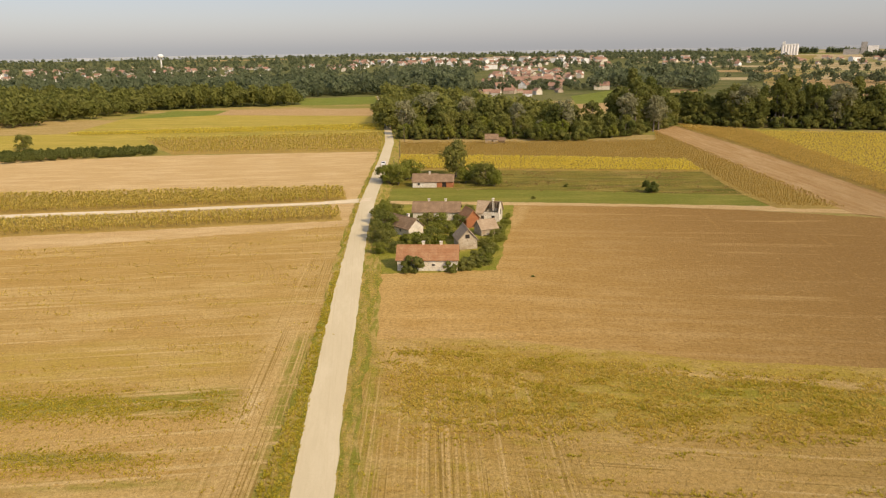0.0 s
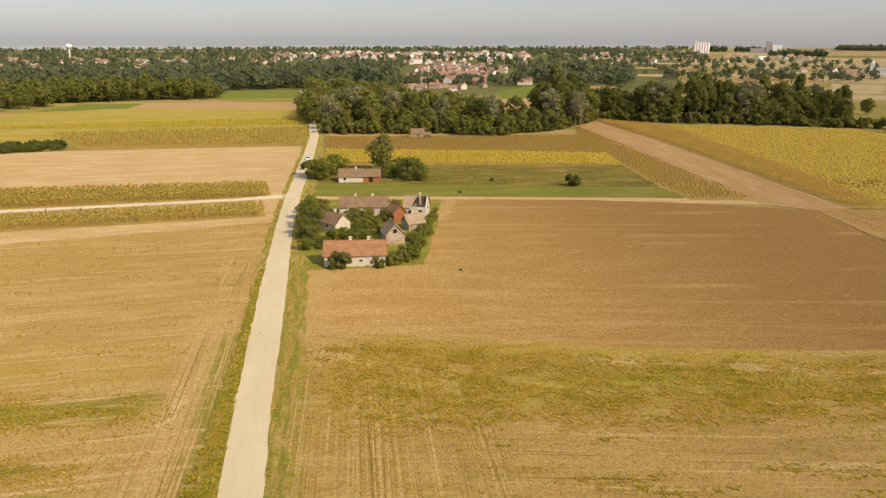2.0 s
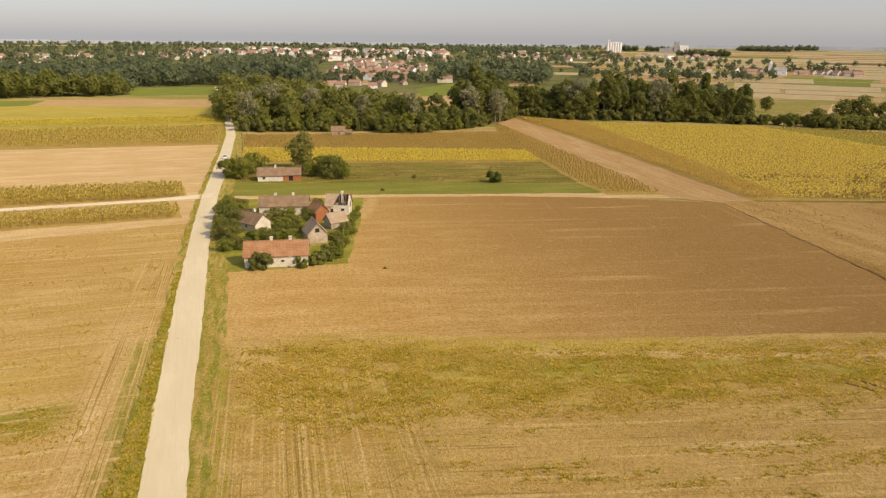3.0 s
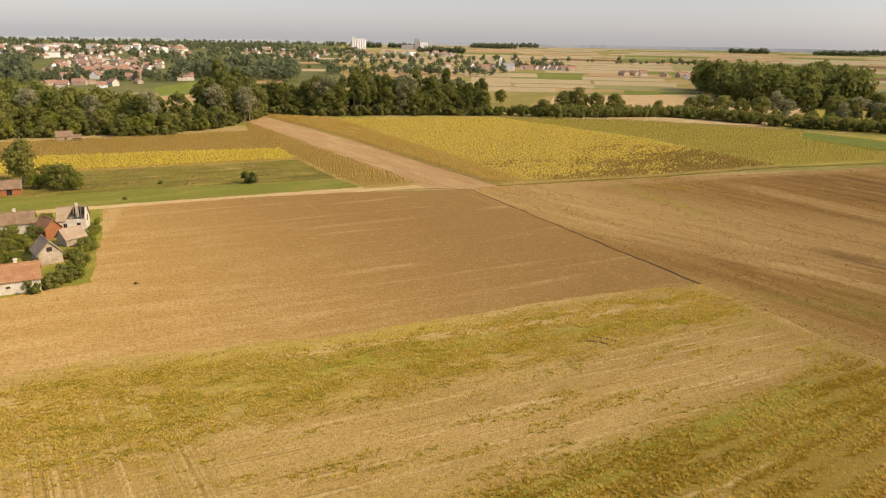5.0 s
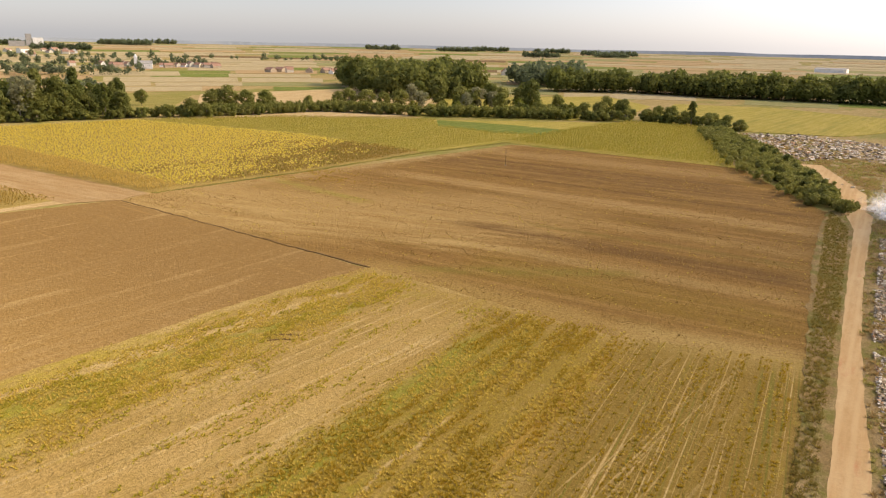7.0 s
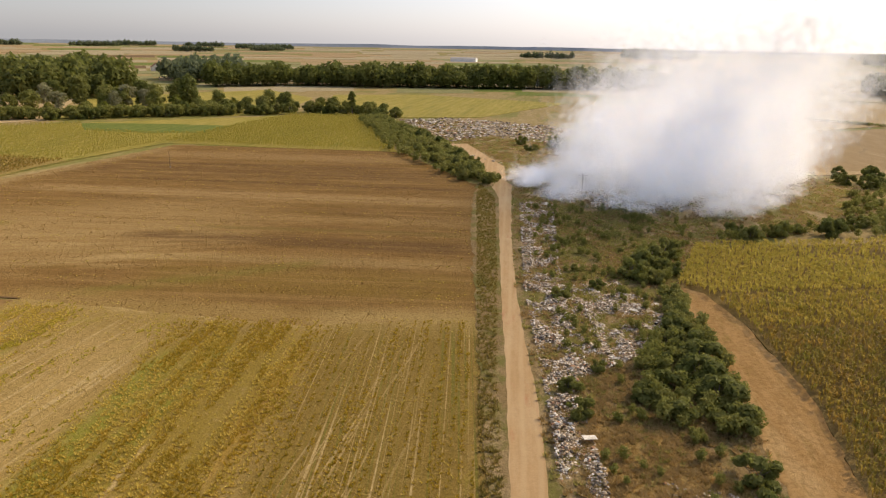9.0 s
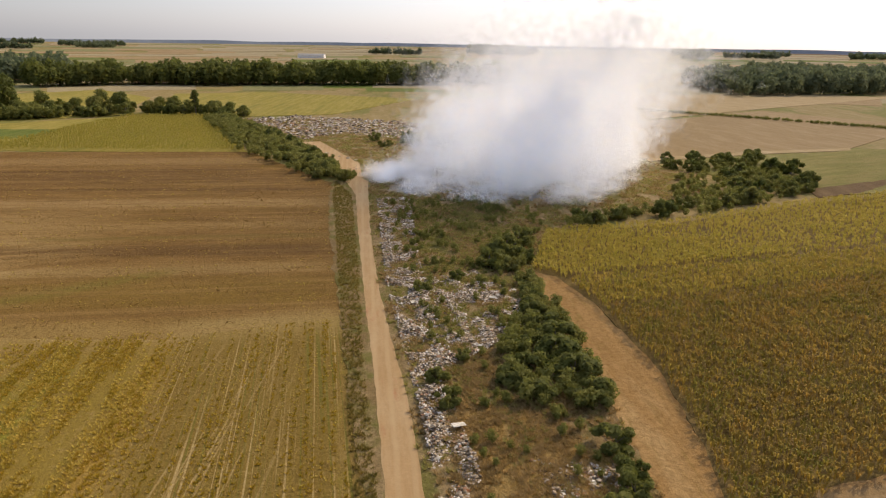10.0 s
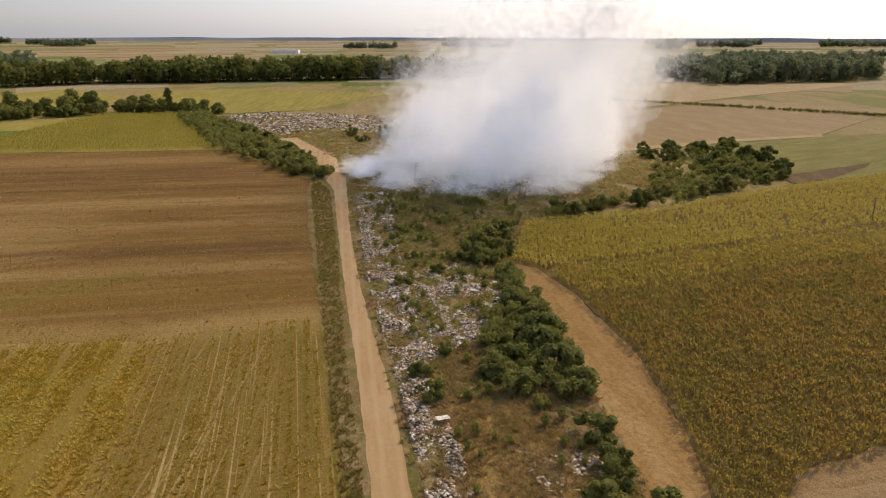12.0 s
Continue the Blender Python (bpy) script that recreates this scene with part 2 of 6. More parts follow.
M_STUB = field_mat("pale_stubble", (0.47, 0.31, 0.105), (0.36, 0.225, 0.064), (0.54, 0.385, 0.16), (0.40, 0.285, 0.065), 6, 0.8, 0, 0.3, (0.54, 0.72), (34, 4, 1), grit=1.0,
                   marks=[(6, 50, 1.0, 0.54, 0.66, (0.56, 0.41, 0.185), None), (6, 26, 0.45, 0.58, 0.72, (0.33, 0.215, 0.06), None),
                          (93, 40, 0.4, 0.52, 0.62, (0.56, 0.40, 0.17), None, ((-27, 150), (-23, 55), 4.5, 2.5)), (93, 40, 0.3, 0.54, 0.64, (0.30, 0.2, 0.055), None, ((-27, 150), (-23, 55), 4, 2))],
                   bands=[((-130, 138), (-28, 152), 9, 6, (0.40, 0.25, 0.07), 0.55, 0), ((-78, 94), (-31, 97), 7, 5, (0.42, 0.315, 0.055), 0.6, 0.44), ((-66, 82.5), (-29, 85), 2.8, 1.8, (0.20, 0.215, 0.022), 0.85, 0.42),
                          ((-60, 70), (-37, 71.5), 0.9, 0.8, (0.17, 0.18, 0.025), 0.9, 0.42), ((-60, 64), (-26, 66), 0.8, 0.8, (0.20, 0.215, 0.022), 0.6, 0.48), ((-58, 76), (-26, 77), 2.5, 2, (0.53, 0.36, 0.14), 0.5, 0),
                          ((-27.5, 118), (-23.5, 60), 2.6, 2, (0.53, 0.375, 0.16), 0.7, 0), ((-26, 89), (-26, 78), 0.8, 0.7, (0.64, 0.49, 0.25), 0.9, 0.45), ((-23.4, 106), (-19.6, 58), 1.5, 1.0, (0.20, 0.215, 0.022), 0.85, 0.40)])
M_STUBPALE = field_mat("bleached_stubble", (0.56, 0.395, 0.19), (0.43, 0.29, 0.12), (0.62, 0.46, 0.25), None, 3, 0.8, 0, 0.3)
STRAWLINE = (0.52, 0.36, 0.15)
WEEDGREEN, WEEDGOLD = (0.26, 0.255, 0.028), (0.44, 0.335, 0.05)
M_WEEDY = field_mat("weedy_stubble", (0.45, 0.295, 0.088), (0.31, 0.2, 0.05), (0.53, 0.38, 0.145), (0.36, 0.27, 0.045), -6, 0.8, 0, 0.35, (0.52, 0.66), (9, 3, 1), grit=1.0,
                    bands=[((-4, 91), (62, 84), 10, 5, WEEDGOLD, 0.75, 0.46), ((-6, 82), (50, 82), 4, 4, WEEDGREEN, 0.7, 0.52), ((18, 90), (94, 71.5), 2.6, 2, WEEDGREEN, 0.75, 0.46), ((28, 91.5), (102, 76), 1.1, 0.9, (0.56, 0.40, 0.17), 0.9, 0.40),
                           ((15, 64), (98, 57), 8, 5, (0.49, 0.325, 0.115), 0.7, 0), ((40, 66), (90, 62), 2.5, 2, (0.30, 0.20, 0.055), 0.6, 0.50), ((34, 36.5), (101, 36.5), 10.5, 3.5, (0.30, 0.205, 0.03), 0.85, 0.36), ((30, 47), (92, 45.5), 2.2, 1.6, WEEDGREEN, 0.85, 0.42),
                           ((36, 41), (99, 40), 1.8, 1.2, WEEDGREEN, 0.7, 0.48), ((40, 38.6), (68, 38), 0.28, 0.25, (0.56, 0.40, 0.17), 0.9, 0), ((62, 28), (96, 27), 1.5, 1.2, (0.42, 0.25, 0.05), 0.7, 0.44), ((113, 84), (105.5, 22), 4, 4, (0.42, 0.28, 0.085), 0.7, 0), ((112, 78), (105, 24), 1.6, 1.2, (0.54, 0.38, 0.155), 0.8, 0.44), ((104.5, 27), (109, 0), 5, 3, (0.44, 0.30, 0.10), 0.9, 0),
                           ((-9, 98), (-4, 99), 4, 3, (0.56, 0.40, 0.17), 0.7, 0), ((-11.5, 100), (-8, 50), 0.8, 1.0, WEEDGREEN, 0.7, 0.45), ((20, 12), (106, 13), 12, 2.5, (0.245, 0.155, 0.028), 0.85, 0)],
                    marks=[(-8, 30, 0.9, 0.55, 0.64, (0.56, 0.40, 0.17), None, ((10, 66), (104, 56), 10, 4)), (-8, 22, 0.5, 0.58, 0.68, (0.28, 0.185, 0.05), None, ((10, 66), (104, 56), 10, 4)),
                           (91, 60, 0.42, 0.50, 0.60, (0.56, 0.40, 0.17), None, ((1, 92), (1, 40), 13, 5)), (91, 50, 0.3, 0.55, 0.64, (0.27, 0.18, 0.045), None, ((1, 92), (1, 40), 13, 5)),
                           (1.5, 90, 0.36, 0.565, 0.63, (0.54, 0.385, 0.16), None, ((20, 12.5), (105, 12.5), 12, 1.6)), (2.5, 70, 0.40, 0.54, 0.63, (0.19, 0.165, 0.024), None, ((20, 10), (105, 11), 12, 1.6)), (-9, 26, 0.6, 0.57, 0.66, (0.52, 0.365, 0.15), None, ((55, 16), (100, 14), 6, 4))],
                    drift=(-30, 20, 80, (0.30, 0.19, 0.045), 0.8))
M_STREAK = field_mat("streaked_stubble", (0.43, 0.28, 0.09), (0.31, 0.195, 0.055), (0.50, 0.345, 0.13), (0.32, 0.245, 0.04), -5, 0.8, 0, 0.5, (0.52, 0.68), (16, 4, 1),
                     marks=[(-6, 45, 1.3, 0.52, 0.68, (0.52, 0.365, 0.15), None), (-6, 30, 0.5, 0.60, 0.74, (0.27, 0.175, 0.05), None), (91, 60, 0.5, 0.47, 0.60, STRAWLINE, (180, -16, 4))], drift=(-15, 20, 95, (0.31, 0.195, 0.055), 0.6))
RUSTDARK = (0.15, 0.077, 0.022)
M_RUST = field_mat("rust_brown_stubble", (0.255, 0.137, 0.034), (0.175, 0.092, 0.023), (0.325, 0.187, 0.055), (0.21, 0.122, 0.022), 90, 0.8, 0, 0.3, (0.50, 0.68), (34, 4, 1), grit=1.0,
                   marks=[(90, 70, 3.0, 0.50, 0.72, (0.36, 0.215, 0.07), None), (90, 60, 1.5, 0.56, 0.74, (0.16, 0.084, 0.022), None, ((240, 125), (215, 0), 75, 30)), (88, 25, 0.5, 0.62, 0.76, (0.42, 0.275, 0.105), None),
                          (-78, 36, 4.0, 0.46, 0.66, (0.49, 0.33, 0.125), None, ((124, 170), (146, 60), 16, 12))],
                   bands=[((126, 172), (176, 66), 24, 16, (0.47, 0.31, 0.115), 0.7, 0), ((240, 145), (236, 12), 11, 6, RUSTDARK, 0.65, 0.44), ((250, 132), (252, 30), 2.5, 2, RUSTDARK, 0.85, 0.40), ((272, 132), (270, 28), 7, 4, (0.38, 0.235, 0.085), 0.7, 0), ((204, 140), (198, 3), 5, 2.5, (0.44, 0.28, 0.105), 0.8, 0.38),
                          ((222, 120), (216, 5), 2, 1.4, RUSTDARK, 0.85, 0.40), ((176, 110), (174, 4), 3.5, 2, (0.40, 0.25, 0.085), 0.7, 0.42), ((155, 84), (151, 2), 4.0, 2, RUSTDARK, 0.8, 0.38), ((164, 70), (163, 4), 1.6, 1, (0.21, 0.14, 0.028), 0.75, 0.40),
                          ((139, 96), (139, 3), 3, 1.6, (0.40, 0.26, 0.09), 0.75, 0.38), ((127, 66), (124, 3), 8, 4, (0.25, 0.155, 0.024), 0.7, 0.40), ((115, 74), (138, 34), 2.5, 2, (0.22, 0.17, 0.028), 0.75, 0.40), ((113, 84), (106.5, 22), 4, 4, (0.42, 0.28, 0.085), 0.7, 0),
                          ((170.5, 166), (160, 118), 2.2, 1.8, (0.32, 0.265, 0.05), 0.75, 0.38), ((140, 172), (290, 135), 5, 3, (0.46, 0.31, 0.12), 0.7, 0.40), ((106, 27), (110, 0), 5, 3, (0.44, 0.30, 0.10), 0.9, 0)], drift=(125, -20, 100, (0.45, 0.285, 0.098), 0.88))
M_VERGE = field_mat("grassy_verge", (0.42, 0.30, 0.09), (0.30, 0.22, 0.05), (0.5, 0.37, 0.14), (0.22, 0.22, 0.03), 94, 0.8, 0, 0.3, (0.44, 0.56), (6, 1.2, 1))
M_LAWN = field_mat("mown_grass", (0.19, 0.20, 0.034), (0.145, 0.155, 0.024), (0.27, 0.245, 0.055), (0.25, 0.22, 0.045), -8, 0.5, 0, patch_at=(0.55, 0.7), patch_stretch=(20, 3, 1))
M_ROUGH = field_mat("rough_grass", (0.235, 0.19, 0.036), (0.165, 0.14, 0.025), (0.34, 0.25, 0.07), (0.15, 0.145, 0.024), -8, 0.7, 0, 0.3, (0.48, 0.6), (16, 5, 1), marks=[(-8, 40, 3, 0.52, 0.62, (0.13, 0.125, 0.022), None), (-8, 20, 4, 0.58, 0.68, (0.40, 0.29, 0.10), None)])
M_YARD = field_mat("yard_grass", (0.24, 0.235, 0.035), (0.165, 0.175, 0.024), (0.36, 0.30, 0.065), (0.40, 0.30, 0.10), 20, 0.6, 0, 0.3, (0.54, 0.66), (5, 3, 1))
M_MEADOW = field_mat("olive_meadow", (0.27, 0.235, 0.055), (0.2, 0.18, 0.04), (0.36, 0.29, 0.085), (0.33, 0.25, 0.075), -70, 0.7, 0, 0.3, (0.5, 0.64), (40, 8, 1))
M_UNDERCROP = field_mat("soil_under_crops", (0.40, 0.28, 0.08), (0.28, 0.19, 0.05), (0.46, 0.33, 0.1), None, -8, 0.6, 0)
M_UNDERDARK = field_mat("soil_under_wide_maize", (0.25, 0.17, 0.055), (0.17, 0.115, 0.036), (0.30, 0.20, 0.07), None, -8, 0.6, 0)
M_GREENFLD = field_mat("green_crop", (0.17, 0.205, 0.035), (0.125, 0.16, 0.026), (0.25, 0.25, 0.055), None, -8, 0.6, 0)
M_YELLOWGREEN = field_mat("ripening_crop", (0.40, 0.32, 0.06), (0.28, 0.23, 0.04), (0.48, 0.36, 0.09), (0.30, 0.26, 0.05), -8, 0.7, 5, 0.3, (0.5, 0.62), (60, 10, 1))
# Next three: field colours paled and greyed to carry distance haze.
M_FARPALE = field_mat("hazed_stubble", (0.45, 0.355, 0.19), (0.37, 0.285, 0.14), (0.52, 0.42, 0.245), None, 3, 0.8, 0, 0.3)
M_FARTAN = field_mat("hazed_tan_soil", (0.44, 0.295, 0.135), (0.36, 0.235, 0.10), (0.50, 0.35, 0.175), None, 3, 0.8, 0, 0.3)
M_FARGREEN = field_mat("hazed_ripening_crop", (0.29, 0.27, 0.10), (0.22, 0.21, 0.07), (0.35, 0.31, 0.135), None, -8, 0.7, 0, 0.3)
# Leaves of far woods: aerial haze mixed into the greens, paler and greyer.
M_FARLEAF = leaf_mat("hazed_foliage", (0.095, 0.125, 0.055), (0.15, 0.178, 0.085), (0.215, 0.235, 0.125), 0.3, 0.9, 0.46, 0.05)
M_SCRUBLAND = field_mat("wooded_grassland", (0.15, 0.15, 0.05), (0.10, 0.105, 0.035), (0.24, 0.21, 0.08), (0.11, 0.12, 0.035), 20, 0.6, 0, 0.3, (0.45, 0.55), (90, 40, 1), 0.4)
M_BROWNFLD = field_mat("ploughed_brown_soil", (0.19, 0.112, 0.045), (0.135, 0.078, 0.03), (0.255, 0.16, 0.068), None, -8, 0.6, 0)
M_PATH = field_mat("dry_track_earth", (0.425, 0.266, 0.112), (0.323, 0.191, 0.072), (0.493, 0.34, 0.168), None, 92, 0.7, 3.1, 0.25)
M_PATHEW = field_mat("dry_strip_earth", (0.468, 0.27, 0.0959), (0.364, 0.201, 0.0618), (0.538, 0.339, 0.137), (0.312, 0.201, 0.0549), -3, 0.7, 0, 0.25, (0.55, 0.7), (8, 1.2, 1), 1.2)
M_TRACK = field_mat("pale_gravel_track", (0.60, 0.51, 0.36), (0.50, 0.41, 0.27), (0.66, 0.57, 0.42), (0.40, 0.33, 0.13), 8, 0.6, 0, grain=3, grit=0.4, patch_at=(0.58, 0.7), patch_stretch=(8, 0.6, 1))
M_ROAD = field_mat("worn_pale_asphalt", (0.55, 0.475, 0.32), (0.50, 0.43, 0.285), (0.60, 0.525, 0.365), None, 96, 0.5, 0, grain=4, grit=0.12, marks=[(96, 30, 0.35, 0.55, 0.75, (0.50, 0.42, 0.275), None)])
M_DIRT = field_mat("pale_dirt_road", (0.531, 0.342, 0.158), (0.425, 0.261, 0.109), (0.585, 0.407, 0.211), (0.496, 0.244, 0.116), 178, 0.5, 1.9, 0.45, (0.58, 0.7), (12, 3, 1), grit=0.3)
M_WASTEGROUND = field_mat("waste_ground", (0.33, 0.22, 0.09), (0.22, 0.145, 0.058), (0.46, 0.33, 0.165), (0.20, 0.175, 0.042), 0, 0.6, 0, 0.3, (0.46, 0.58), (7, 5, 1))
for packed in (M_ROAD, M_DIRT, M_TRACK):
    packed.node_tree.nodes["Bump"].inputs["Strength"].default_value = 0.2
M_ASH = rough_mat("ash_and_char", (0.09, 0.08, 0.07), (0.22, 0.2, 0.18), 0.3)
M_CORN = leaf_mat("ripening_maize_leaves", (0.46, 0.39, 0.06), (0.64, 0.50, 0.10), (0.76, 0.58, 0.19), 0.2, 0.8, 0.5)
M_CORNDARK = leaf_mat("drying_maize_leaves", (0.145, 0.15, 0.022), (0.295, 0.222, 0.037), (0.41, 0.235, 0.05), 0.1, 0.8, 0.5, 0.35)
M_CORNRUST = leaf_mat("dry_golden_maize_leaves", (0.50, 0.35, 0.08), (0.64, 0.45, 0.115), (0.74, 0.54, 0.175), 0.2, 0.8, 0.5)
M_CORNFIELD = leaf_mat("low_olive_maize_leaves", (0.24, 0.235, 0.034), (0.35, 0.305, 0.05), (0.46, 0.365, 0.075), 0.2, 0.8, 0.5)
M_CORNMID = leaf_mat("dry_rusty_maize_leaves", (0.33, 0.235, 0.045), (0.45, 0.30, 0.066), (0.54, 0.37, 0.11), 0.2, 0.8, 0.5)
M_CORNOLIVE = leaf_mat("olive_maize_leaves", (0.21, 0.205, 0.028), (0.365, 0.29, 0.045), (0.48, 0.335, 0.065), 0.1, 0.8, 0.5, 0.35)
M_SCRUB = leaf_mat("olive_scrub_leaves", (0.14, 0.15, 0.032), (0.29, 0.27, 0.066), (0.45, 0.37, 0.125), 0.2, 0.8, 0.55)
M_BROWNSCRUB = leaf_mat("brown_scrub_stems", (0.22, 0.15, 0.05), (0.37, 0.25, 0.095), (0.52, 0.37, 0.165), 0.2, 0.8, 0.48)
M_CORNGREEN = leaf_mat("green_maize_leaves", (0.30, 0.285, 0.04), (0.43, 0.355, 0.055), (0.55, 0.41, 0.085), 0.2, 0.8, 0.5)
M_SUNFL = leaf_mat("sunflower_heads_and_leaves", (0.50, 0.42, 0.055), (0.80, 0.65, 0.085), (0.92, 0.79, 0.17), 0.2, 0.8, 0.5, 0.6)
M_SUNFADE = leaf_mat("fading_sunflower_heads", (0.47, 0.39, 0.055), (0.74, 0.60, 0.095), (0.87, 0.74, 0.18), 0.2, 0.8, 0.5, 0.6)
M_STRAW = leaf_mat("dry_grass_stems", (0.40, 0.27, 0.08), (0.54, 0.37, 0.13), (0.66, 0.48, 0.2), 0.2, 0.8, 0.4)
M_WEED = leaf_mat("green_yellow_weeds", (0.30, 0.28, 0.024), (0.50, 0.41, 0.04), (0.66, 0.50, 0.09), 0.1, 0.8, 0.5, 0.8)
M_WEEDEAST = leaf_mat("olive_gold_weeds", (0.255, 0.205, 0.016), (0.42, 0.285, 0.024), (0.54, 0.35, 0.045), 0.1, 0.8, 0.5, 0.8)
M_RUSTSTEM = leaf_mat("brown_cut_stems", (0.20, 0.115, 0.036), (0.38, 0.235, 0.078), (0.50, 0.32, 0.11), 0.1, 0.8, 0.4)
M_GOLD = leaf_mat("golden_grass", (0.46, 0.34, 0.055), (0.62, 0.46, 0.08), (0.74, 0.555, 0.15), 0.1, 0.8, 0.5, 0.8)
M_REDWEED = leaf_mat("reddish_verge_weeds", (0.15, 0.135, 0.025), (0.26, 0.20, 0.045), (0.37, 0.255, 0.07), 0.2, 0.8, 0.5)
M_LEAF = leaf_mat("dark_green_foliage", (0.085, 0.108, 0.021), (0.155, 0.172, 0.038), (0.25, 0.245, 0.068), 0.5, 0.8, 0.5, 0.35)
M_LEAFOLIVE = leaf_mat("olive_foliage", (0.115, 0.138, 0.027), (0.21, 0.22, 0.048), (0.32, 0.295, 0.085), 0.5, 0.8, 0.5, 0.35)
M_LEAFPALE = leaf_mat("grey_green_foliage", (0.18, 0.19, 0.09), (0.28, 0.275, 0.14), (0.40, 0.37, 0.21), 0.4, 0.8, 0.48, 0.35)
M_LEAFLIGHT = leaf_mat("light_green_foliage", (0.15, 0.185, 0.028), (0.25, 0.27, 0.045), (0.36, 0.335, 0.078), 0.4, 0.8, 0.52, 0.35)
M_BARK = rough_mat("bark", (0.16, 0.13, 0.10), (0.26, 0.22, 0.17), 2.0)
M_PLASTER = rough_mat("weathered_white_plaster", (0.74, 0.69, 0.58), (0.60, 0.53, 0.42), 0.7)
M_PLASTEROLD = rough_mat("crumbling_plaster", (0.56, 0.48, 0.36), (0.38, 0.29, 0.20), 0.9)
M_TILERED = tile_mat("red_clay_tiles", (0.36, 0.175, 0.085), (0.43, 0.25, 0.13), (0.26, 0.13, 0.07))
M_TILEBROWN = tile_mat("old_brown_tiles", (0.25, 0.165, 0.10), (0.33, 0.225, 0.14), (0.165, 0.11, 0.07))
M_TILEGREY = tile_mat("grey_weathered_tiles", (0.38, 0.28, 0.18), (0.45, 0.35, 0.24), (0.28, 0.2, 0.13))
M_TILEFAR = tile_mat("muted_town_tiles", (0.36, 0.20, 0.135), (0.41, 0.27, 0.20), (0.28, 0.165, 0.12))
M_BRICK = rough_mat("orange_brick", (0.42, 0.17, 0.07), (0.34, 0.13, 0.06), 1.5)
M_GAP = rough_mat("dark_door_and_hole_shade", (0.03, 0.026, 0.022), (0.05, 0.04, 0.03), 2.0)
M_WOOD = rough_mat("grey_old_wood", (0.24, 0.19, 0.13), (0.17, 0.13, 0.09), 3.0)
M_WHITE = rough_mat("white_painted_concrete", (0.86, 0.85, 0.82), (0.78, 0.77, 0.73), 0.05)
M_GREYCON = rough_mat("grey_concrete", (0.42, 0.40, 0.37), (0.34, 0.33, 0.31), 0.05)
M_METAL = rough_mat("galvanised_metal", (0.5, 0.5, 0.5), (0.4, 0.4, 0.4), 1.0, 0.45, 0.1, None, 0.6)
M_CARWHITE = rough_mat("white_car_paint", (0.75, 0.75, 0.74), (0.72, 0.72, 0.71), 1.0, 0.3, 0.0, (0.7, 0.7, 0.7))
M_RUBBER = rough_mat("black_rubber", (0.02, 0.02, 0.02), (0.03, 0.03, 0.03), 3.0)
M_GLASS, _nt, _p = node_mat("window_glass")
_p.inputs["Base Color"].default_value, _p.inputs["Roughness"].default_value = (0.03, 0.035, 0.04, 1), 0.08


def waste_mat(name, cols):
    m, nt, p = node_mat(name)
    geo = nt.nodes.new("ShaderNodeNewGeometry")
    r = nt.nodes.new("ShaderNodeValToRGB")
    r.color_ramp.interpolation = "CONSTANT"
    set_ramp(r, cols)
    nt.links.new(geo.outputs["Random Per Island"], r.inputs[0])
    col = mixed(nt, sharp(nt, noise_of(nt, 3.0, 4), 0.45, 0.7), r.outputs[0], (0.2, 0.16, 0.11))
    nt.links.new(col, p.inputs["Base Color"])
    p.inputs["Roughness"].default_value, p.inputs["Specular IOR Level"].default_value = 0.9, 0.15
    return m


M_WASTE = waste_mat("mixed_rubbish", [(0.0, (0.55, 0.45, 0.33)), (0.16, (0.82, 0.75, 0.64)), (0.31, (0.33, 0.24, 0.15)), (0.48, (0.50, 0.38, 0.24)),
                                      (0.62, (0.12, 0.09, 0.06)), (0.82, (0.42, 0.22, 0.12)), (0.90, (0.64, 0.56, 0.45)), (0.96, (0.24, 0.21, 0.18))])


def smoke_mat():
    m, nt, p = node_mat("white_smoke")
    nt.nodes.remove(p)
    d = nt.nodes.new("ShaderNodeBsdfDiffuse")
    t = nt.nodes.new("ShaderNodeBsdfTranslucent")
    d.inputs[0].default_value = (0.54, 0.542, 0.54, 1)
    t.inputs[0].default_value = (0.70, 0.702, 0.70, 1)
    a = nt.nodes.new("ShaderNodeAddShader")
    nt.links.new(d.outputs[0], a.inputs[0])
    nt.links.new(t.outputs[0], a.inputs[1])
    tr = nt.nodes.new("ShaderNodeBsdfTransparent")
    b = nt.nodes.new("ShaderNodeMixShader")
    geo = nt.nodes.new("ShaderNodeNewGeometry")
    xyz = nt.nodes.new("ShaderNodeSeparateXYZ")
    nt.links.new(geo.outputs["Position"], xyz.inputs[0])
    thin = nt.nodes.new("ShaderNodeMapRange")
    for k, v in ((1, 0.0), (2, 58.0), (3, 0.060), (4, 0.004)):
        thin.inputs[k].default_value = v
    nt.links.new(xyz.outputs[2], thin.inputs[0])
    nt.links.new(thin.outputs[0], b.inputs[0])
    nt.links.new(tr.outputs[0], b.inputs[1])
    nt.links.new(a.outputs[0], b.inputs[2])
    nt.links.new(b.outputs[0], nt.nodes["Material Output"].inputs[0])
    return m


M_SMOKE = smoke_mat()

# ---- builders ----
rng = np.random.default_rng(7)


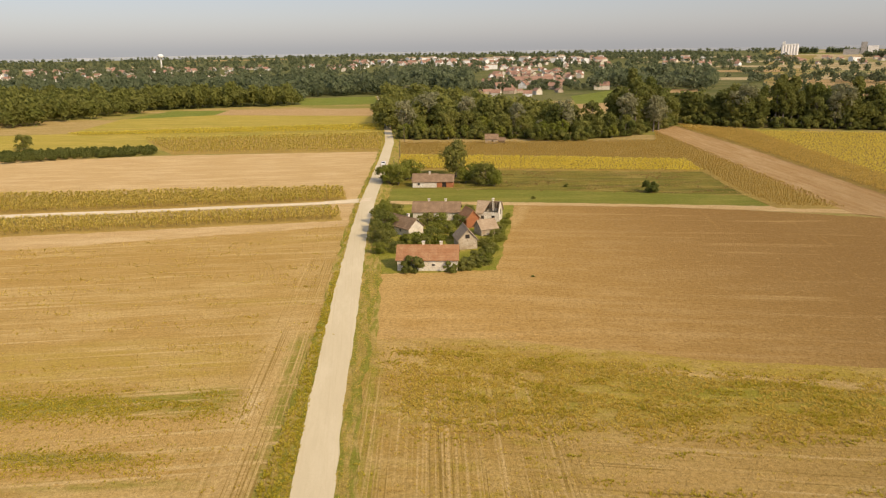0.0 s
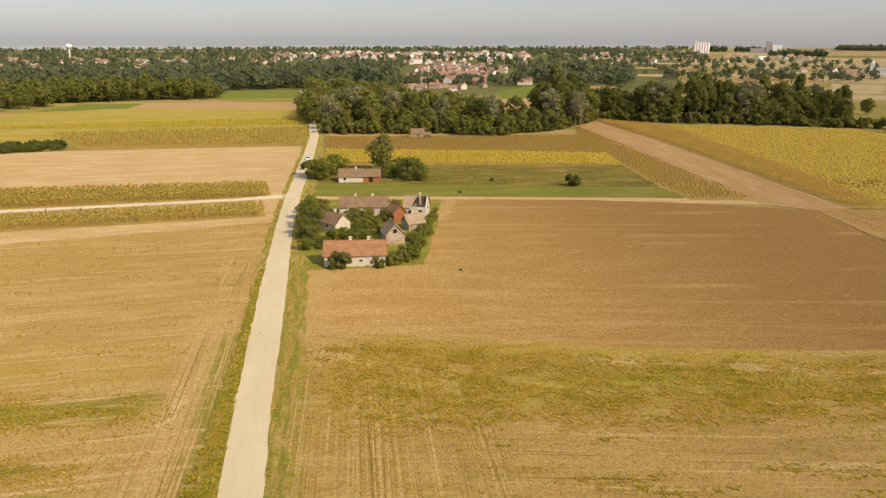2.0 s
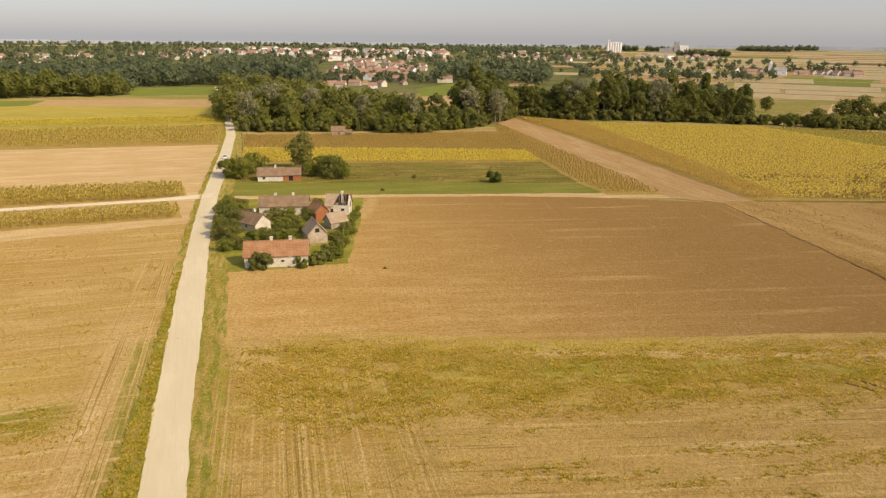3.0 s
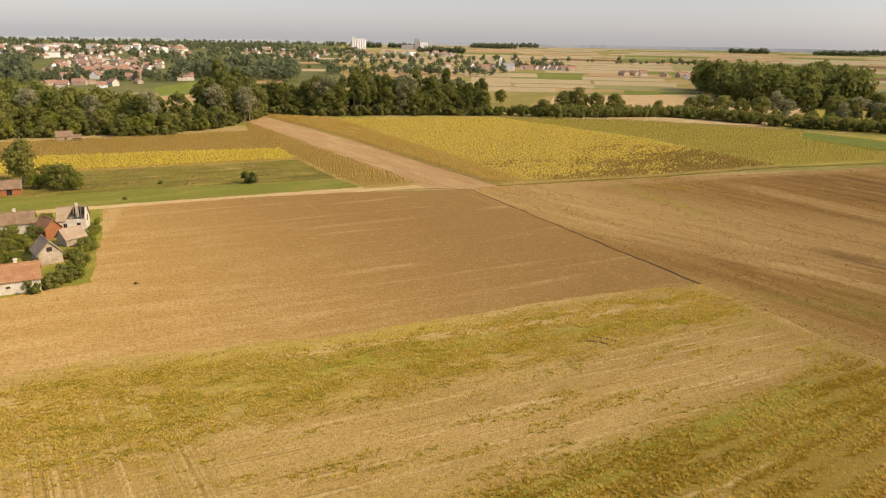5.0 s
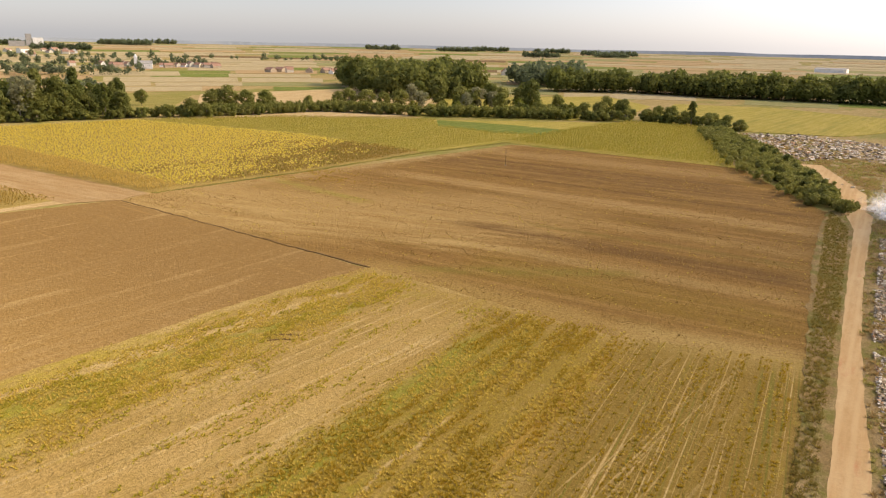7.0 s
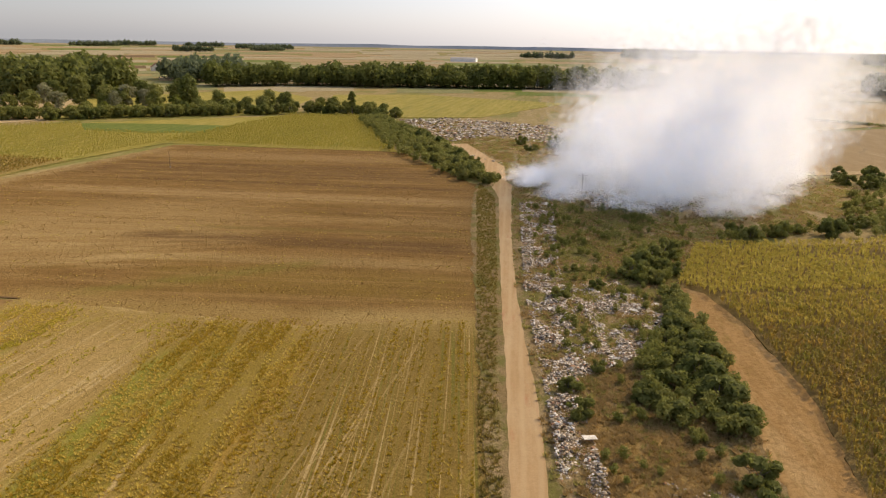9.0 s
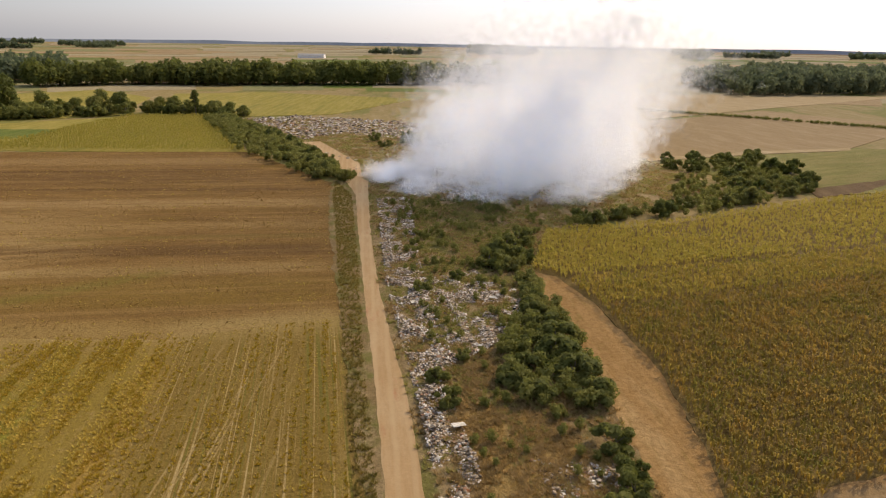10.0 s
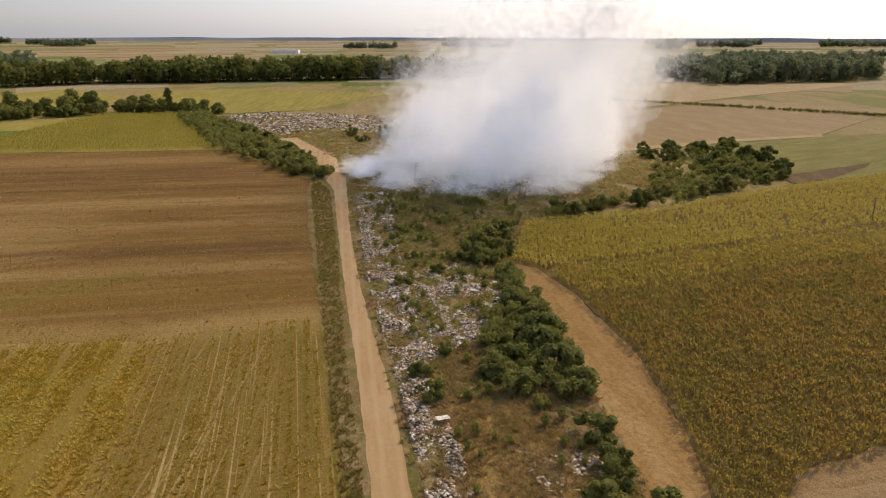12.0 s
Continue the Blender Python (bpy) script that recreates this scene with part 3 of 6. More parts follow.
def mesh_np(name, verts, tris, mat, smooth=False):
    me = bpy.data.meshes.new(name)
    verts = np.asarray(verts, np.float32).reshape(-1, 3)
    tris = np.asarray(tris, np.int32).reshape(-1, 3)
    me.vertices.add(len(verts))
    me.vertices.foreach_set("co", verts.ravel())
    me.loops.add(len(tris) * 3)
    me.loops.foreach_set("vertex_index", tris.ravel())
    me.polygons.add(len(tris))
    me.polygons.foreach_set("loop_start", np.arange(0, len(tris) * 3, 3, dtype=np.int32))
    me.polygons.foreach_set("loop_total", np.full(len(tris), 3, np.int32))
    me.update(calc_edges=True)
    me.validate()
    if smooth:
        me.polygons.foreach_set("use_smooth", np.ones(len(tris), bool))
    me.materials.append(mat)
    return me


def scatter(name, templ, at, mat, size=1.0, label="", category="", squash=None, parent=None, turn=None):
    """Many small copies of a template, joined into one mesh of kind stuff."""
    tv, tf = templ
    at = np.asarray(at, float)
    n = len(at)
    a = rng.uniform(0, 2 * np.pi, n) if turn is None else np.full(n, turn) + rng.normal(0, 0.3, n)
    s = np.broadcast_to(np.asarray(size, float), (n,)) * rng.uniform(0.75, 1.25, n)
    c, sn = np.cos(a)[:, None], np.sin(a)[:, None]
    x, y, z = tv[None, :, 0], tv[None, :, 1], tv[None, :, 2]
    v = np.stack([c * x - sn * y, sn * x + c * y, np.broadcast_to(z, (n, len(tv)))], 2) * s[:, None, None]
    if squash is not None:
        v[:, :, 2] *= squash[:, None]
    v += at[:, None, :]
    f = tf[None] + (np.arange(n) * len(tv))[:, None, None]
    ob = new(name, mesh_np(name, v, f, mat))
    if parent is not None:
        ob.parent = parent
    return tagged(ob, label, category, "", "stuff")


def inside(pts, poly):
    x, y = pts[:, 0], pts[:, 1]
    ok = np.zeros(len(pts), bool)
    for (x0, y0), (x1, y1) in zip(poly, poly[1:] + poly[:1]):
        cross = (y0 > y) != (y1 > y)
        ok ^= cross & (x < (x1 - x0) * (y - y0) / ((y1 - y0) or 1e-9) + x0)
    return ok


def spread(poly, count):
    """Random points over a plot."""
    p = np.array(poly, float)
    lo, hi = p.min(0), p.max(0)
    got = np.zeros((0, 2))
    for _ in range(40):
        pts = rng.uniform(lo, hi, (max(200, count * 3), 2))
        got = np.concatenate([got, pts[inside(pts, poly)]])
        if len(got) >= count:
            break
    return got[:count]


def planted(poly, row, gap, turn, jitter=0.4):
    """Points in rows over a plot: row metres between rows, gap along them, heading turn."""
    p = np.array(poly, float)
    mid, r = p.mean(0), np.ptp(p, 0).max() * 0.8
    u, v = np.meshgrid(np.arange(-r, r, gap), np.arange(-r, r, row))
    u, v = u.ravel() + rng.normal(0, gap * jitter, u.size), v.ravel() + rng.normal(0, row * 0.16, v.size)
    c, s = math.cos(radians(turn)), math.sin(radians(turn))
    pts = np.stack([mid[0] + c * u - s * v, mid[1] + s * u + c * v], 1)
    return pts[inside(pts, poly)]


def lift(p, z=0.0):
    return np.column_stack([p, np.full(len(p), z)])


layer = [0]


def grow_plot(poly, d):
    """Push a plot's outline outwards by d metres, so that neighbours overlap."""
    turn = sum(x0 * y1 - x1 * y0 for (x0, y0), (x1, y1) in zip(poly, poly[1:] + poly[:1]))
    sgn = 1 if turn > 0 else -1
    out = []
    for i, (x, y) in enumerate(poly):
        (ax, ay), (bx, by) = poly[i - 1], poly[(i + 1) % len(poly)]
        n = Vector((y - ay, ax - x)).normalized() + Vector((by - y, x - bx)).normalized()
        n = n.normalized() * d * sgn
        out.append((x + n.x, y + n.y))
    return out


def ragged(poly, wide, step=1.6):
    """Break the near edges of a plot into short pieces that wander, as ploughed edges do."""
    out = []
    for (x0, y0), (x1, y1) in zip(poly, poly[1:] + poly[:1]):
        near = math.hypot((x0 + x1) / 2, (y0 + y1) / 2) < 330
        n = max(1, round(math.hypot(x1 - x0, y1 - y0) / step)) if near else 1
        for i in range(n):
            x, y = x0 + (x1 - x0) * i / n, y0 + (y1 - y0) * i / n
            if near:
                k = wide * noise.fractal(Vector((x / 4, y / 4, 1.7)), 0.8, 2.0, 3)
                x, y = x + k, y + wide * noise.fractal(Vector((x / 4, y / 4, 8.2)), 0.8, 2.0, 3)
            out.append((x, y))
    return out


def plot(name, poly, mat, label, category="field", z=None):
    """A field or road surface: a slab of ground a few centimetres proud of the land."""
    layer[0] += z is None
    h = 0.02 + 0.004 * layer[0] if z is None else z
    if category == "field":
        poly = ragged(grow_plot(poly, 0.7), 0.7)
    else:
        poly = ragged(poly, 0.6 if category == "ground" else 0.22)
    bm = bmesh.new()
    top = [bm.verts.new((x, y, h)) for x, y in poly]
    low = [bm.verts.new((x, y, -0.3)) for x, y in poly]
    bm.faces.new(top)
    for i in range(len(poly)):
        j = (i + 1) % len(poly)
        bm.faces.new((top[j], top[i], low[i], low[j]))
    bmesh.ops.recalc_face_normals(bm, faces=bm.faces)
    me = bpy.data.meshes.new(name)
    bm.to_mesh(me)
    bm.free()
    me.materials.append(mat)
    return tagged(new(name, me), label, category, "", "structure")


def blades(n, height, out, width, droop, seed, start=0.0, tips=False):
    """A template plant: n bent blades round a stem."""
    r = np.random.default_rng(seed)
    v, f = [], []
    for i in range(n):
        a = 2 * np.pi * i / n + r.uniform(-0.5, 0.5)
        h0 = start * height * r.uniform(0.3, 1)
        h1 = height * r.uniform(0.75, 1.0)
        o = out * r.uniform(0.6, 1.2)
        d, q = np.array([np.cos(a), np.sin(a), 0]), np.array([-np.sin(a), np.cos(a), 0]) * width / 2
        k = len(v)
        base, mid = np.array([0, 0, h0]), d * o * 0.55 + np.array([0, 0, h0 + (h1 - h0) * 0.8])
        tip = d * o + np.array([0, 0, h0 + (h1 - h0) * (1 - droop)])
        if tips:
            v += [base, mid + q, mid - q, tip]
            f += [(k, k + 1, k + 2), (k + 2, k + 1, k + 3)]
        else:
            v += [base - q, base + q, tip]
            f += [(k, k + 1, k + 2)]
    return np.array(v), np.array(f)


CORN = blades(7, 2.3, 0.6, 0.17, 0.25, 1, 0.55, True)
TUFT = blades(4, 0.32, 0.3, 0.14, 0.1, 2)
WEEDS = blades(8, 0.75, 0.5, 0.26, 0.12, 3, 0.1)
SUNF = blades(5, 1.5, 0.6, 0.5, 0.4, 4, 0.6, True)


def leaf_cloud(blobs, count, leaf, seed, flat=0.8, single=True):
    """Leaf sprays on the outside of overlapping clumps. blobs: (x, y, z, radius)."""
    r = np.random.default_rng(seed)
    w = np.array([b[3] ** 2 for b in blobs])
    pick = r.choice(len(blobs), count, p=w / w.sum())
    b = np.array(blobs)[pick]
    n = r.normal(size=(count, 3))
    n /= np.linalg.norm(n, axis=1)[:, None]
    n[:, 2] = np.where(n[:, 2] < -0.5, -n[:, 2], n[:, 2])
    c = b[:, :3] + n * (b[:, 3] * r.uniform(0.5, 1.28, count))[:, None] * np.array([1, 1, flat])
    m = n + r.normal(0, 0.4, (count, 3))
    m /= np.linalg.norm(m, axis=1)[:, None]
    t = np.cross(m, r.normal(size=(count, 3)))
    t /= np.linalg.norm(t, axis=1)[:, None]
    q = np.cross(m, t)
    s = (leaf * r.uniform(0.6, 1.4, count))[:, None]
    if single:
        v = np.stack([c - t * s * 0.75 - q * s * 0.5, c + q * s * 0.95, c + t * s * 0.75 - q * s * 0.45], 1)
        return v.reshape(-1, 3), np.arange(count * 3).reshape(-1, 3)
    v = np.stack([c - t * s * 0.6, c + q * s * 0.5, c + t * s * 0.65, c - q * s * 0.5], 1)
    k = (np.arange(count) * 4)[:, None]
    f = np.stack([k + [0, 1, 2], k + [0, 2, 3]], 1)
    return v.reshape(-1, 3), f.reshape(-1, 3)


def tube(bm, a, b, ra, rb, sides=7):
    a, b = Vector(a), Vector(b)
    d = (b - a).normalized()
    u = d.orthogonal().normalized()
    w = d.cross(u)
    rings = []
    for p, r in ((a, ra), (b, rb)):
        rings.append([bm.verts.new(p + (u * math.cos(2 * math.pi * i / sides) + w * math.sin(2 * math.pi * i / sides)) * r) for i in range(sides)])
    for i in range(sides):
        j = (i + 1) % sides
        bm.faces.new((rings[0][i], rings[0][j], rings[1][j], rings[1][i]))
    bm.faces.new(rings[1])
    bm.faces.new(list(reversed(rings[0])))


def box(bm, x0, x1, y0, y1, z0, z1):
    v = [bm.verts.new(p) for p in ((x0, y0, z0), (x1, y0, z0), (x1, y1, z0), (x0, y1, z0), (x0, y0, z1), (x1, y0, z1), (x1, y1, z1), (x0, y1, z1))]
    for q in ((3, 2, 1, 0), (4, 5, 6, 7), (0, 1, 5, 4), (1, 2, 6, 5), (2, 3, 7, 6), (3, 0, 4, 7)):
        bm.faces.new([v[i] for i in q])


def part(name, bm, material, parent, label=""):
    me = bpy.data.meshes.new(name)
    bm.normal_update()
    bm.to_mesh(me)
    bm.free()
    me.materials.append(material)
    ob = new(name, me)
    ob.parent = parent
    return tagged(ob, label)


def thing(name, label, category, group=""):
    return tagged(new(name), label, category, group)


def make_tree(name, label, height, radius, base, leaf, count, mat, seed, slim=1.0, clumps=11, category="tree", group="", single=True):
    """A tapered trunk with limbs that carry leaf clumps; built at the origin."""
    r = np.random.default_rng(seed)
    root = thing(name, label, category, group)
    blobs = []
    bm = bmesh.new()
    lean = r.normal(0, 0.03 * height, 2)
    top = (lean[0], lean[1], height * 0.85)
    tube(bm, (0, 0, -0.3), (lean[0] * 0.5, lean[1] * 0.5, max(base, height * 0.3)), height * 0.022 + 0.05, height * 0.015 + 0.03)
    tube(bm, (lean[0] * 0.5, lean[1] * 0.5, max(base, height * 0.3)), top, height * 0.015 + 0.03, 0.03)
    mid, half = (height + base) / 2, (height - base) / 2
    for i in range(clumps):
        up = 1 - 2 * (i + 0.5) / clumps
        a = i * 2.4 + r.uniform(-0.5, 0.5)
        k = r.uniform(0.4, 0.92)
        o = radius * k * math.sqrt(max(0.0, 1 - up * up)) * slim
        z = mid + half * up * 0.78
        br = min(radius, half) * r.uniform(0.24, 0.60)
        p = (o * math.cos(a) + lean[0] * z / height, o * math.sin(a) + lean[1] * z / height, z)
        blobs.append((*p, br))
        t = min(max(0.1, z - radius * 0.6), height * 0.8)
        tube(bm, (lean[0] * 0.8 * t / height, lean[1] * 0.8 * t / height, t), p, 0.02 + height * 0.006, 0.02, 5)
    part("trunk", bm, M_BARK, root)
    v, f = leaf_cloud(blobs, count, leaf, seed + 100, 0.85, single)
    v[:, 2] = np.maximum(v[:, 2], 0.05)
    crown = new("crown", mesh_np("crown", v, f, mat))
    crown.parent = root
    return root


def put(ob, x, y, s=1.0, turn=0.0, sz=None, first=set()):
    """Stand a thing, or after its first use a copy of it, at a place."""
    if ob.name in first:
        k = ob.scale
        return copy_thing(ob, Matrix.LocRotScale((x, y, 0), Euler((0, 0, turn)), (s / k[0], s / k[1], (sz or s) / k[2])))
    first.add(ob.name)
    ob.location, ob.rotation_euler, ob.scale = (x, y, 0), (0, 0, turn), (s, s, sz or s)
    return ob

# ---- the land ----
bm = bmesh.new()
ring_r = [0, 60, 150, 300, 600, 1200, 2400, 4900]
prev = None
for r in ring_r:
    cur = [bm.verts.new((r * math.cos(2 * math.pi * i / 48), r * math.sin(2 * math.pi * i / 48), 0)) for i in range(48)] if r else [bm.verts.new((0, 0, 0))]
    if prev:
        for i in range(48):
            j = (i + 1) % 48
            bm.faces.new((prev[0], cur[i], cur[j]) if len(prev) == 1 else (prev[i], cur[i], cur[j], prev[j]))
    prev = cur
me = bpy.data.meshes.new("ground")
bm.to_mesh(me)
bm.free()
me.materials.append(M_LAND)
tagged(new("ground", me), "flat farmland of dry grass and tilled plots", "ground", "", "structure")

# far plots, strip by strip, out to the horizon; M_FAR colours are greyed for haze
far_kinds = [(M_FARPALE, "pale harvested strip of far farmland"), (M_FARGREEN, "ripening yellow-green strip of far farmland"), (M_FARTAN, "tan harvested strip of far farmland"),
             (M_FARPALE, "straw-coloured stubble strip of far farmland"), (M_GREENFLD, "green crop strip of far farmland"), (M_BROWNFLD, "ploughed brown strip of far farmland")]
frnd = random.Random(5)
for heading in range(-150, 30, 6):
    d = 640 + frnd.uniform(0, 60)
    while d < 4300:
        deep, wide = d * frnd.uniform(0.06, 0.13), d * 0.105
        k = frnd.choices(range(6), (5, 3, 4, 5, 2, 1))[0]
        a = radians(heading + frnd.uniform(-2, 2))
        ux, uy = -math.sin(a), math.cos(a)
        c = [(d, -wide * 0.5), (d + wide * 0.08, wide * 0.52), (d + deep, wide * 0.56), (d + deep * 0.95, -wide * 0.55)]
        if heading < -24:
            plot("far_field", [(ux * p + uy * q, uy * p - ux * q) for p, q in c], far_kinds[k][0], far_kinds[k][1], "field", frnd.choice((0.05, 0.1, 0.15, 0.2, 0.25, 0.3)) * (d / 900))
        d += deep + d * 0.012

plot("wooded_plain", [(-math.sin(radians(a)) * 620, math.cos(radians(a)) * 620) for a in (-24, -12, 0, 12, 24, 40)] + [(-math.sin(radians(a)) * 4850, math.cos(radians(a)) * 4850) for a in (40, 24, 12, 0, -12, -24)],
     M_SCRUBLAND, "olive grassland between far woods and the town", "field", 0.012)
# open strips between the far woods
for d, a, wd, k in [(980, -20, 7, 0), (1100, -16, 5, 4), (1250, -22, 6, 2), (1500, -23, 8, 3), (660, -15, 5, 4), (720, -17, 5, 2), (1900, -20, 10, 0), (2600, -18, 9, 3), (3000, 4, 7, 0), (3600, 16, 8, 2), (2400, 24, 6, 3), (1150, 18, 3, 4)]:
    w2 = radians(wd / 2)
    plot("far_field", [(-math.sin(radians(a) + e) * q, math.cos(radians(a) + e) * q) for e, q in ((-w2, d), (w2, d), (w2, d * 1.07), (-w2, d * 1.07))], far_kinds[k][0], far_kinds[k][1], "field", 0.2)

plot("green_field", [(118, 660), (182, 748), (152, 581), (106, 569)], M_GREENFLD, "green crop plot before the town")
plot("brown_field", [(106, 568), (150, 580), (125, 500), (98, 505)], M_FARTAN, "tan stubble plot before the town")

# near plots, west of the road
W_NEAR = [(-27, 180), (-23, 132), (-20, 94), (-18, 63), (-17, 40), (-90, 30), (-150, 155), (-105, 160)]
plot("stubble_field", W_NEAR, M_STUB, "straw-coloured stubble field beside the road")
plot("stubble_field", [(-27, 182), (-27, 180), (-105, 161), (-150, 155), (-165, 167), (-114, 175), (-29, 185)], M_STUBPALE, "bleached stubble strip beside maize")
plot("headland", [(-25, 182), (-23.5, 236), (-36, 234), (-33, 184)], M_STUBPALE, "bare pale headland between maize and road", "ground")
CORN_B = [(-31, 198), (-29, 186), (-114, 174), (-165, 167), (-178, 182), (-123, 189)]
CORN_A = [(-34, 229), (-31, 211), (-129, 200), (-190, 192), (-212, 218), (-144, 225)]
plot("field_soil", CORN_B, M_UNDERCROP, "dark soil under a narrow maize strip")
plot("field_soil", CORN_A, M_UNDERCROP, "dark soil under a wide maize strip")
plot("stubble_field", [(-28, 317), (-24, 232), (-33, 231), (-145, 226), (-230, 219), (-300, 295), (-191, 302), (-130, 314)], M_STUBPALE, "pale harvested field with faint tillage lines")
HEDGE_W = [(-138, 334), (-131, 316), (-187, 297), (-290, 270), (-310, 300), (-204, 320)]
CORN_FAR = [(-33, 381), (-29, 318), (-124, 319), (-135, 335), (-158, 371)]
plot("field_soil", CORN_FAR, M_UNDERCROP, "soil under far maize")
plot("rough_field", [(-135, 335), (-138, 337), (-204, 323), (-310, 297), (-360, 385), (-221, 409), (-207, 396), (-158, 371)], M_YELLOWGREEN, "yellow-green rough field beside a hedge")
plot("crop_field", [(-34, 400), (-33, 382), (-158, 372), (-207, 396)], M_YELLOWGREEN, "olive crop strip")
YEL_W = [(-37, 434), (-35, 402), (-206, 397), (-219, 408), (-129, 424)]
plot("field_soil", YEL_W, M_YELLOWGREEN, "soil under a flowering yellow strip")
plot("crop_field", [(-42, 492), (-37, 435), (-129, 425), (-219, 410), (-225, 495), (-168, 517)], M_YELLOWGREEN, "olive ripening crop below the wood")
plot("green_field", [(-168, 558), (-169, 518), (-224, 496), (-214, 558)], M_GREENFLD, "small green crop plot below the wood")
plot("brown_field", [(-47, 556), (-42, 493), (-167, 518), (-169, 566)], M_FARTAN, "bare brown plot beside the road")
plot("green_field", [(-60, 700), (-52, 600), (-119, 600), (-141, 683)], M_GREENFLD, "green meadow between woods")

# near plots, east of the road
TAN = [(-13, 103), (6, 102), (42, 92), (82, 87), (110, 81), (121, 176), (60, 199), (21, 201), (16, 175), (10, 139), (-14, 137)]
plot("harvested_field", TAN, M_TAN, "bare tan harvested field with fine clods")
WEEDY = [(-13, 104), (6, 103), (42, 93), (82, 88), (111, 82), (107, 53), (104, 28), (111, 1), (62, -1), (30, -3), (-8, 8), (-11, 63)]
plot("weedy_field", WEEDY, M_WEEDY, "stubble field overgrown with yellow-green weeds")
WEEDY_N = [(-9, 100), (6, 99), (42, 89), (82, 84), (108, 79), (107, 68), (40, 73), (-6, 76)]
WEEDY_D = [(30, 50), (60, 48), (104, 48), (105, 27), (96, 25), (30, 26)]
WEEDY_S = [(30, 25), (105, 26), (110, 2), (62, 0), (40, 0)]
plot("farmyard", [(-16, 138), (10, 140), (16, 176), (20, 203), (-17, 204)], M_YARD, "overgrown grassy farmyard between the buildings")
RUST = [(121, 175), (139, 177), (230, 150), (295, 135), (294, 83), (292, 36), (250, 16), (226, 4), (207, 3), (161, 3), (112, 1), (105, 28), (108, 53), (112, 81)]
plot("harvested_field", RUST, M_RUST, "rust-brown harvested field with straw streaks")
plot("balk", [(-17, 213), (18, 207.5), (93, 196.5), (112, 190.5), (112, 184), (60, 196.5), (20, 201.5), (-17, 206)], M_STUBPALE, "pale dry balk beside the mown strip", "ground")
plot("lawn", [(-17, 230), (39, 220.5), (91, 210), (92.5, 195.5), (18, 206.5), (-17, 211)], M_LAWN, "mown green strip behind the farmstead")
ROUGH = [(-18, 267), (94, 252), (91, 211), (39, 222), (-17, 230)]
plot("meadow", ROUGH, M_ROUGH, "rough grass meadow behind the white farmhouse")
SUN_STRIP = [(-19, 303), (51, 290), (96, 279), (94, 253), (-18, 268)]
plot("field_soil", SUN_STRIP, M_UNDERCROP, "soil under a sunflower strip")
CORN_MID = [(-22, 344), (60, 338), (102, 338), (112, 376), (111, 190), (94, 193), (92, 211), (96, 279), (51, 291), (-19, 304)]
plot("field_soil", CORN_MID, M_UNDERCROP, "soil under rusty maize")
plot("field_track", [(113, 384), (131, 402), (134, 300), (132, 178), (121, 177), (111, 185)], M_PATH, "pale bare strip between two crops")
ORANGE = [(132, 402), (160, 371), (149, 231), (143, 177), (133, 178), (135, 300)]
plot("field_soil", ORANGE, M_UNDERCROP, "soil under a strip of dry maize")
SUN_BIG = [(160, 372), (249, 340), (261, 234), (250, 157), (187, 166), (144, 177), (150, 231)]
plot("field_soil", SUN_BIG, M_UNDERCROP, "soil under the wide sunflower field")
CORN_E = [(250, 342), (318, 295), (363, 216), (336, 199), (330, 162), (336, 140), (301, 143), (251, 157), (262, 234)]
plot("field_soil", CORN_E, M_YELLOWGREEN, "soil under low maize")
plot("green_field", [(364, 216), (369, 171), (367, 135), (337, 140), (331, 162), (337, 199)], M_GREENFLD, "dark green clover strip")
plot("crop_field", [(365, 216), (425, 120), (368, 134), (370, 171)], M_YELLOWGREEN, "yellow-green crop strip at the hedge")
CORN_E4 = [(301, 142), (366, 133), (428, 119), (427, 78), (293, 38), (295, 83)]
plot("field_soil", CORN_E4, M_YELLOWGREEN, "soil under olive maize")

plot("ditch", [(121.2, 176), (121.7, 176), (111.8, 82), (111.2, 82)], M_BROWNFLD, "narrow weedy furrow between two fields", "ground")
plot("ditch", [(133, 177.5), (187, 165.6), (250, 156.2), (298, 142), (298, 140), (250, 154.6), (187, 164), (133, 176)], M_ROUGH, "grassy balk between two fields", "ground")
# a tractor's turning marks in the weedy stubble
for r in (5.2, 7.0):
    arc = [radians(a) for a in range(15, 61, 9)]
    plot("tyre_mark", [(70 + r * math.cos(a), 68.5 + r * math.sin(a)) for a in arc] + [(70 + (r + 0.45) * math.cos(a), 68.5 + (r + 0.45) * math.sin(a)) for a in arc[::-1]], M_BROWNFLD, "dark curved tyre mark in the stubble", "track")
# roads
ROAD_R = [(-6, 20), (-9, 40), (-12, 63), (-14, 85), (-15, 104), (-17, 132), (-20, 172), (-21.5, 212), (-22, 244), (-23, 286), (-25, 348), (-31, 412), (-42, 541), (-60, 700)]
ROAD_L = [(-66, 700), (-46.5, 541), (-35, 413), (-29.5, 349), (-27.5, 286), (-26.7, 244), (-26, 212), (-24.7, 179), (-22, 132), (-20, 104), (-18.6, 85), (-16.8, 63), (-13.8, 40), (-10.6, 20)]
ROADPOLY = ROAD_R + ROAD_L
def verge_width(y, near, far):
    return near if y < 95 else far


verge_l = [(x - verge_width(y, 1.8, 0.8), y) for x, y in ROAD_L] + [(x + 1, y) for x, y in ROAD_L[::-1]]
verge_r = [(x + verge_width(y, 1.5, 3.0), y) for x, y in ROAD_R] + [(x - 1, y) for x, y in ROAD_R[::-1]]
plot("verge", verge_l, M_VERGE, "grassy verge along the road")
plot("verge", verge_r, M_VERGE, "grassy verge with dry weeds along the road")
plot("road", ROADPOLY, M_ROAD, "narrow worn pale asphalt road", "road")
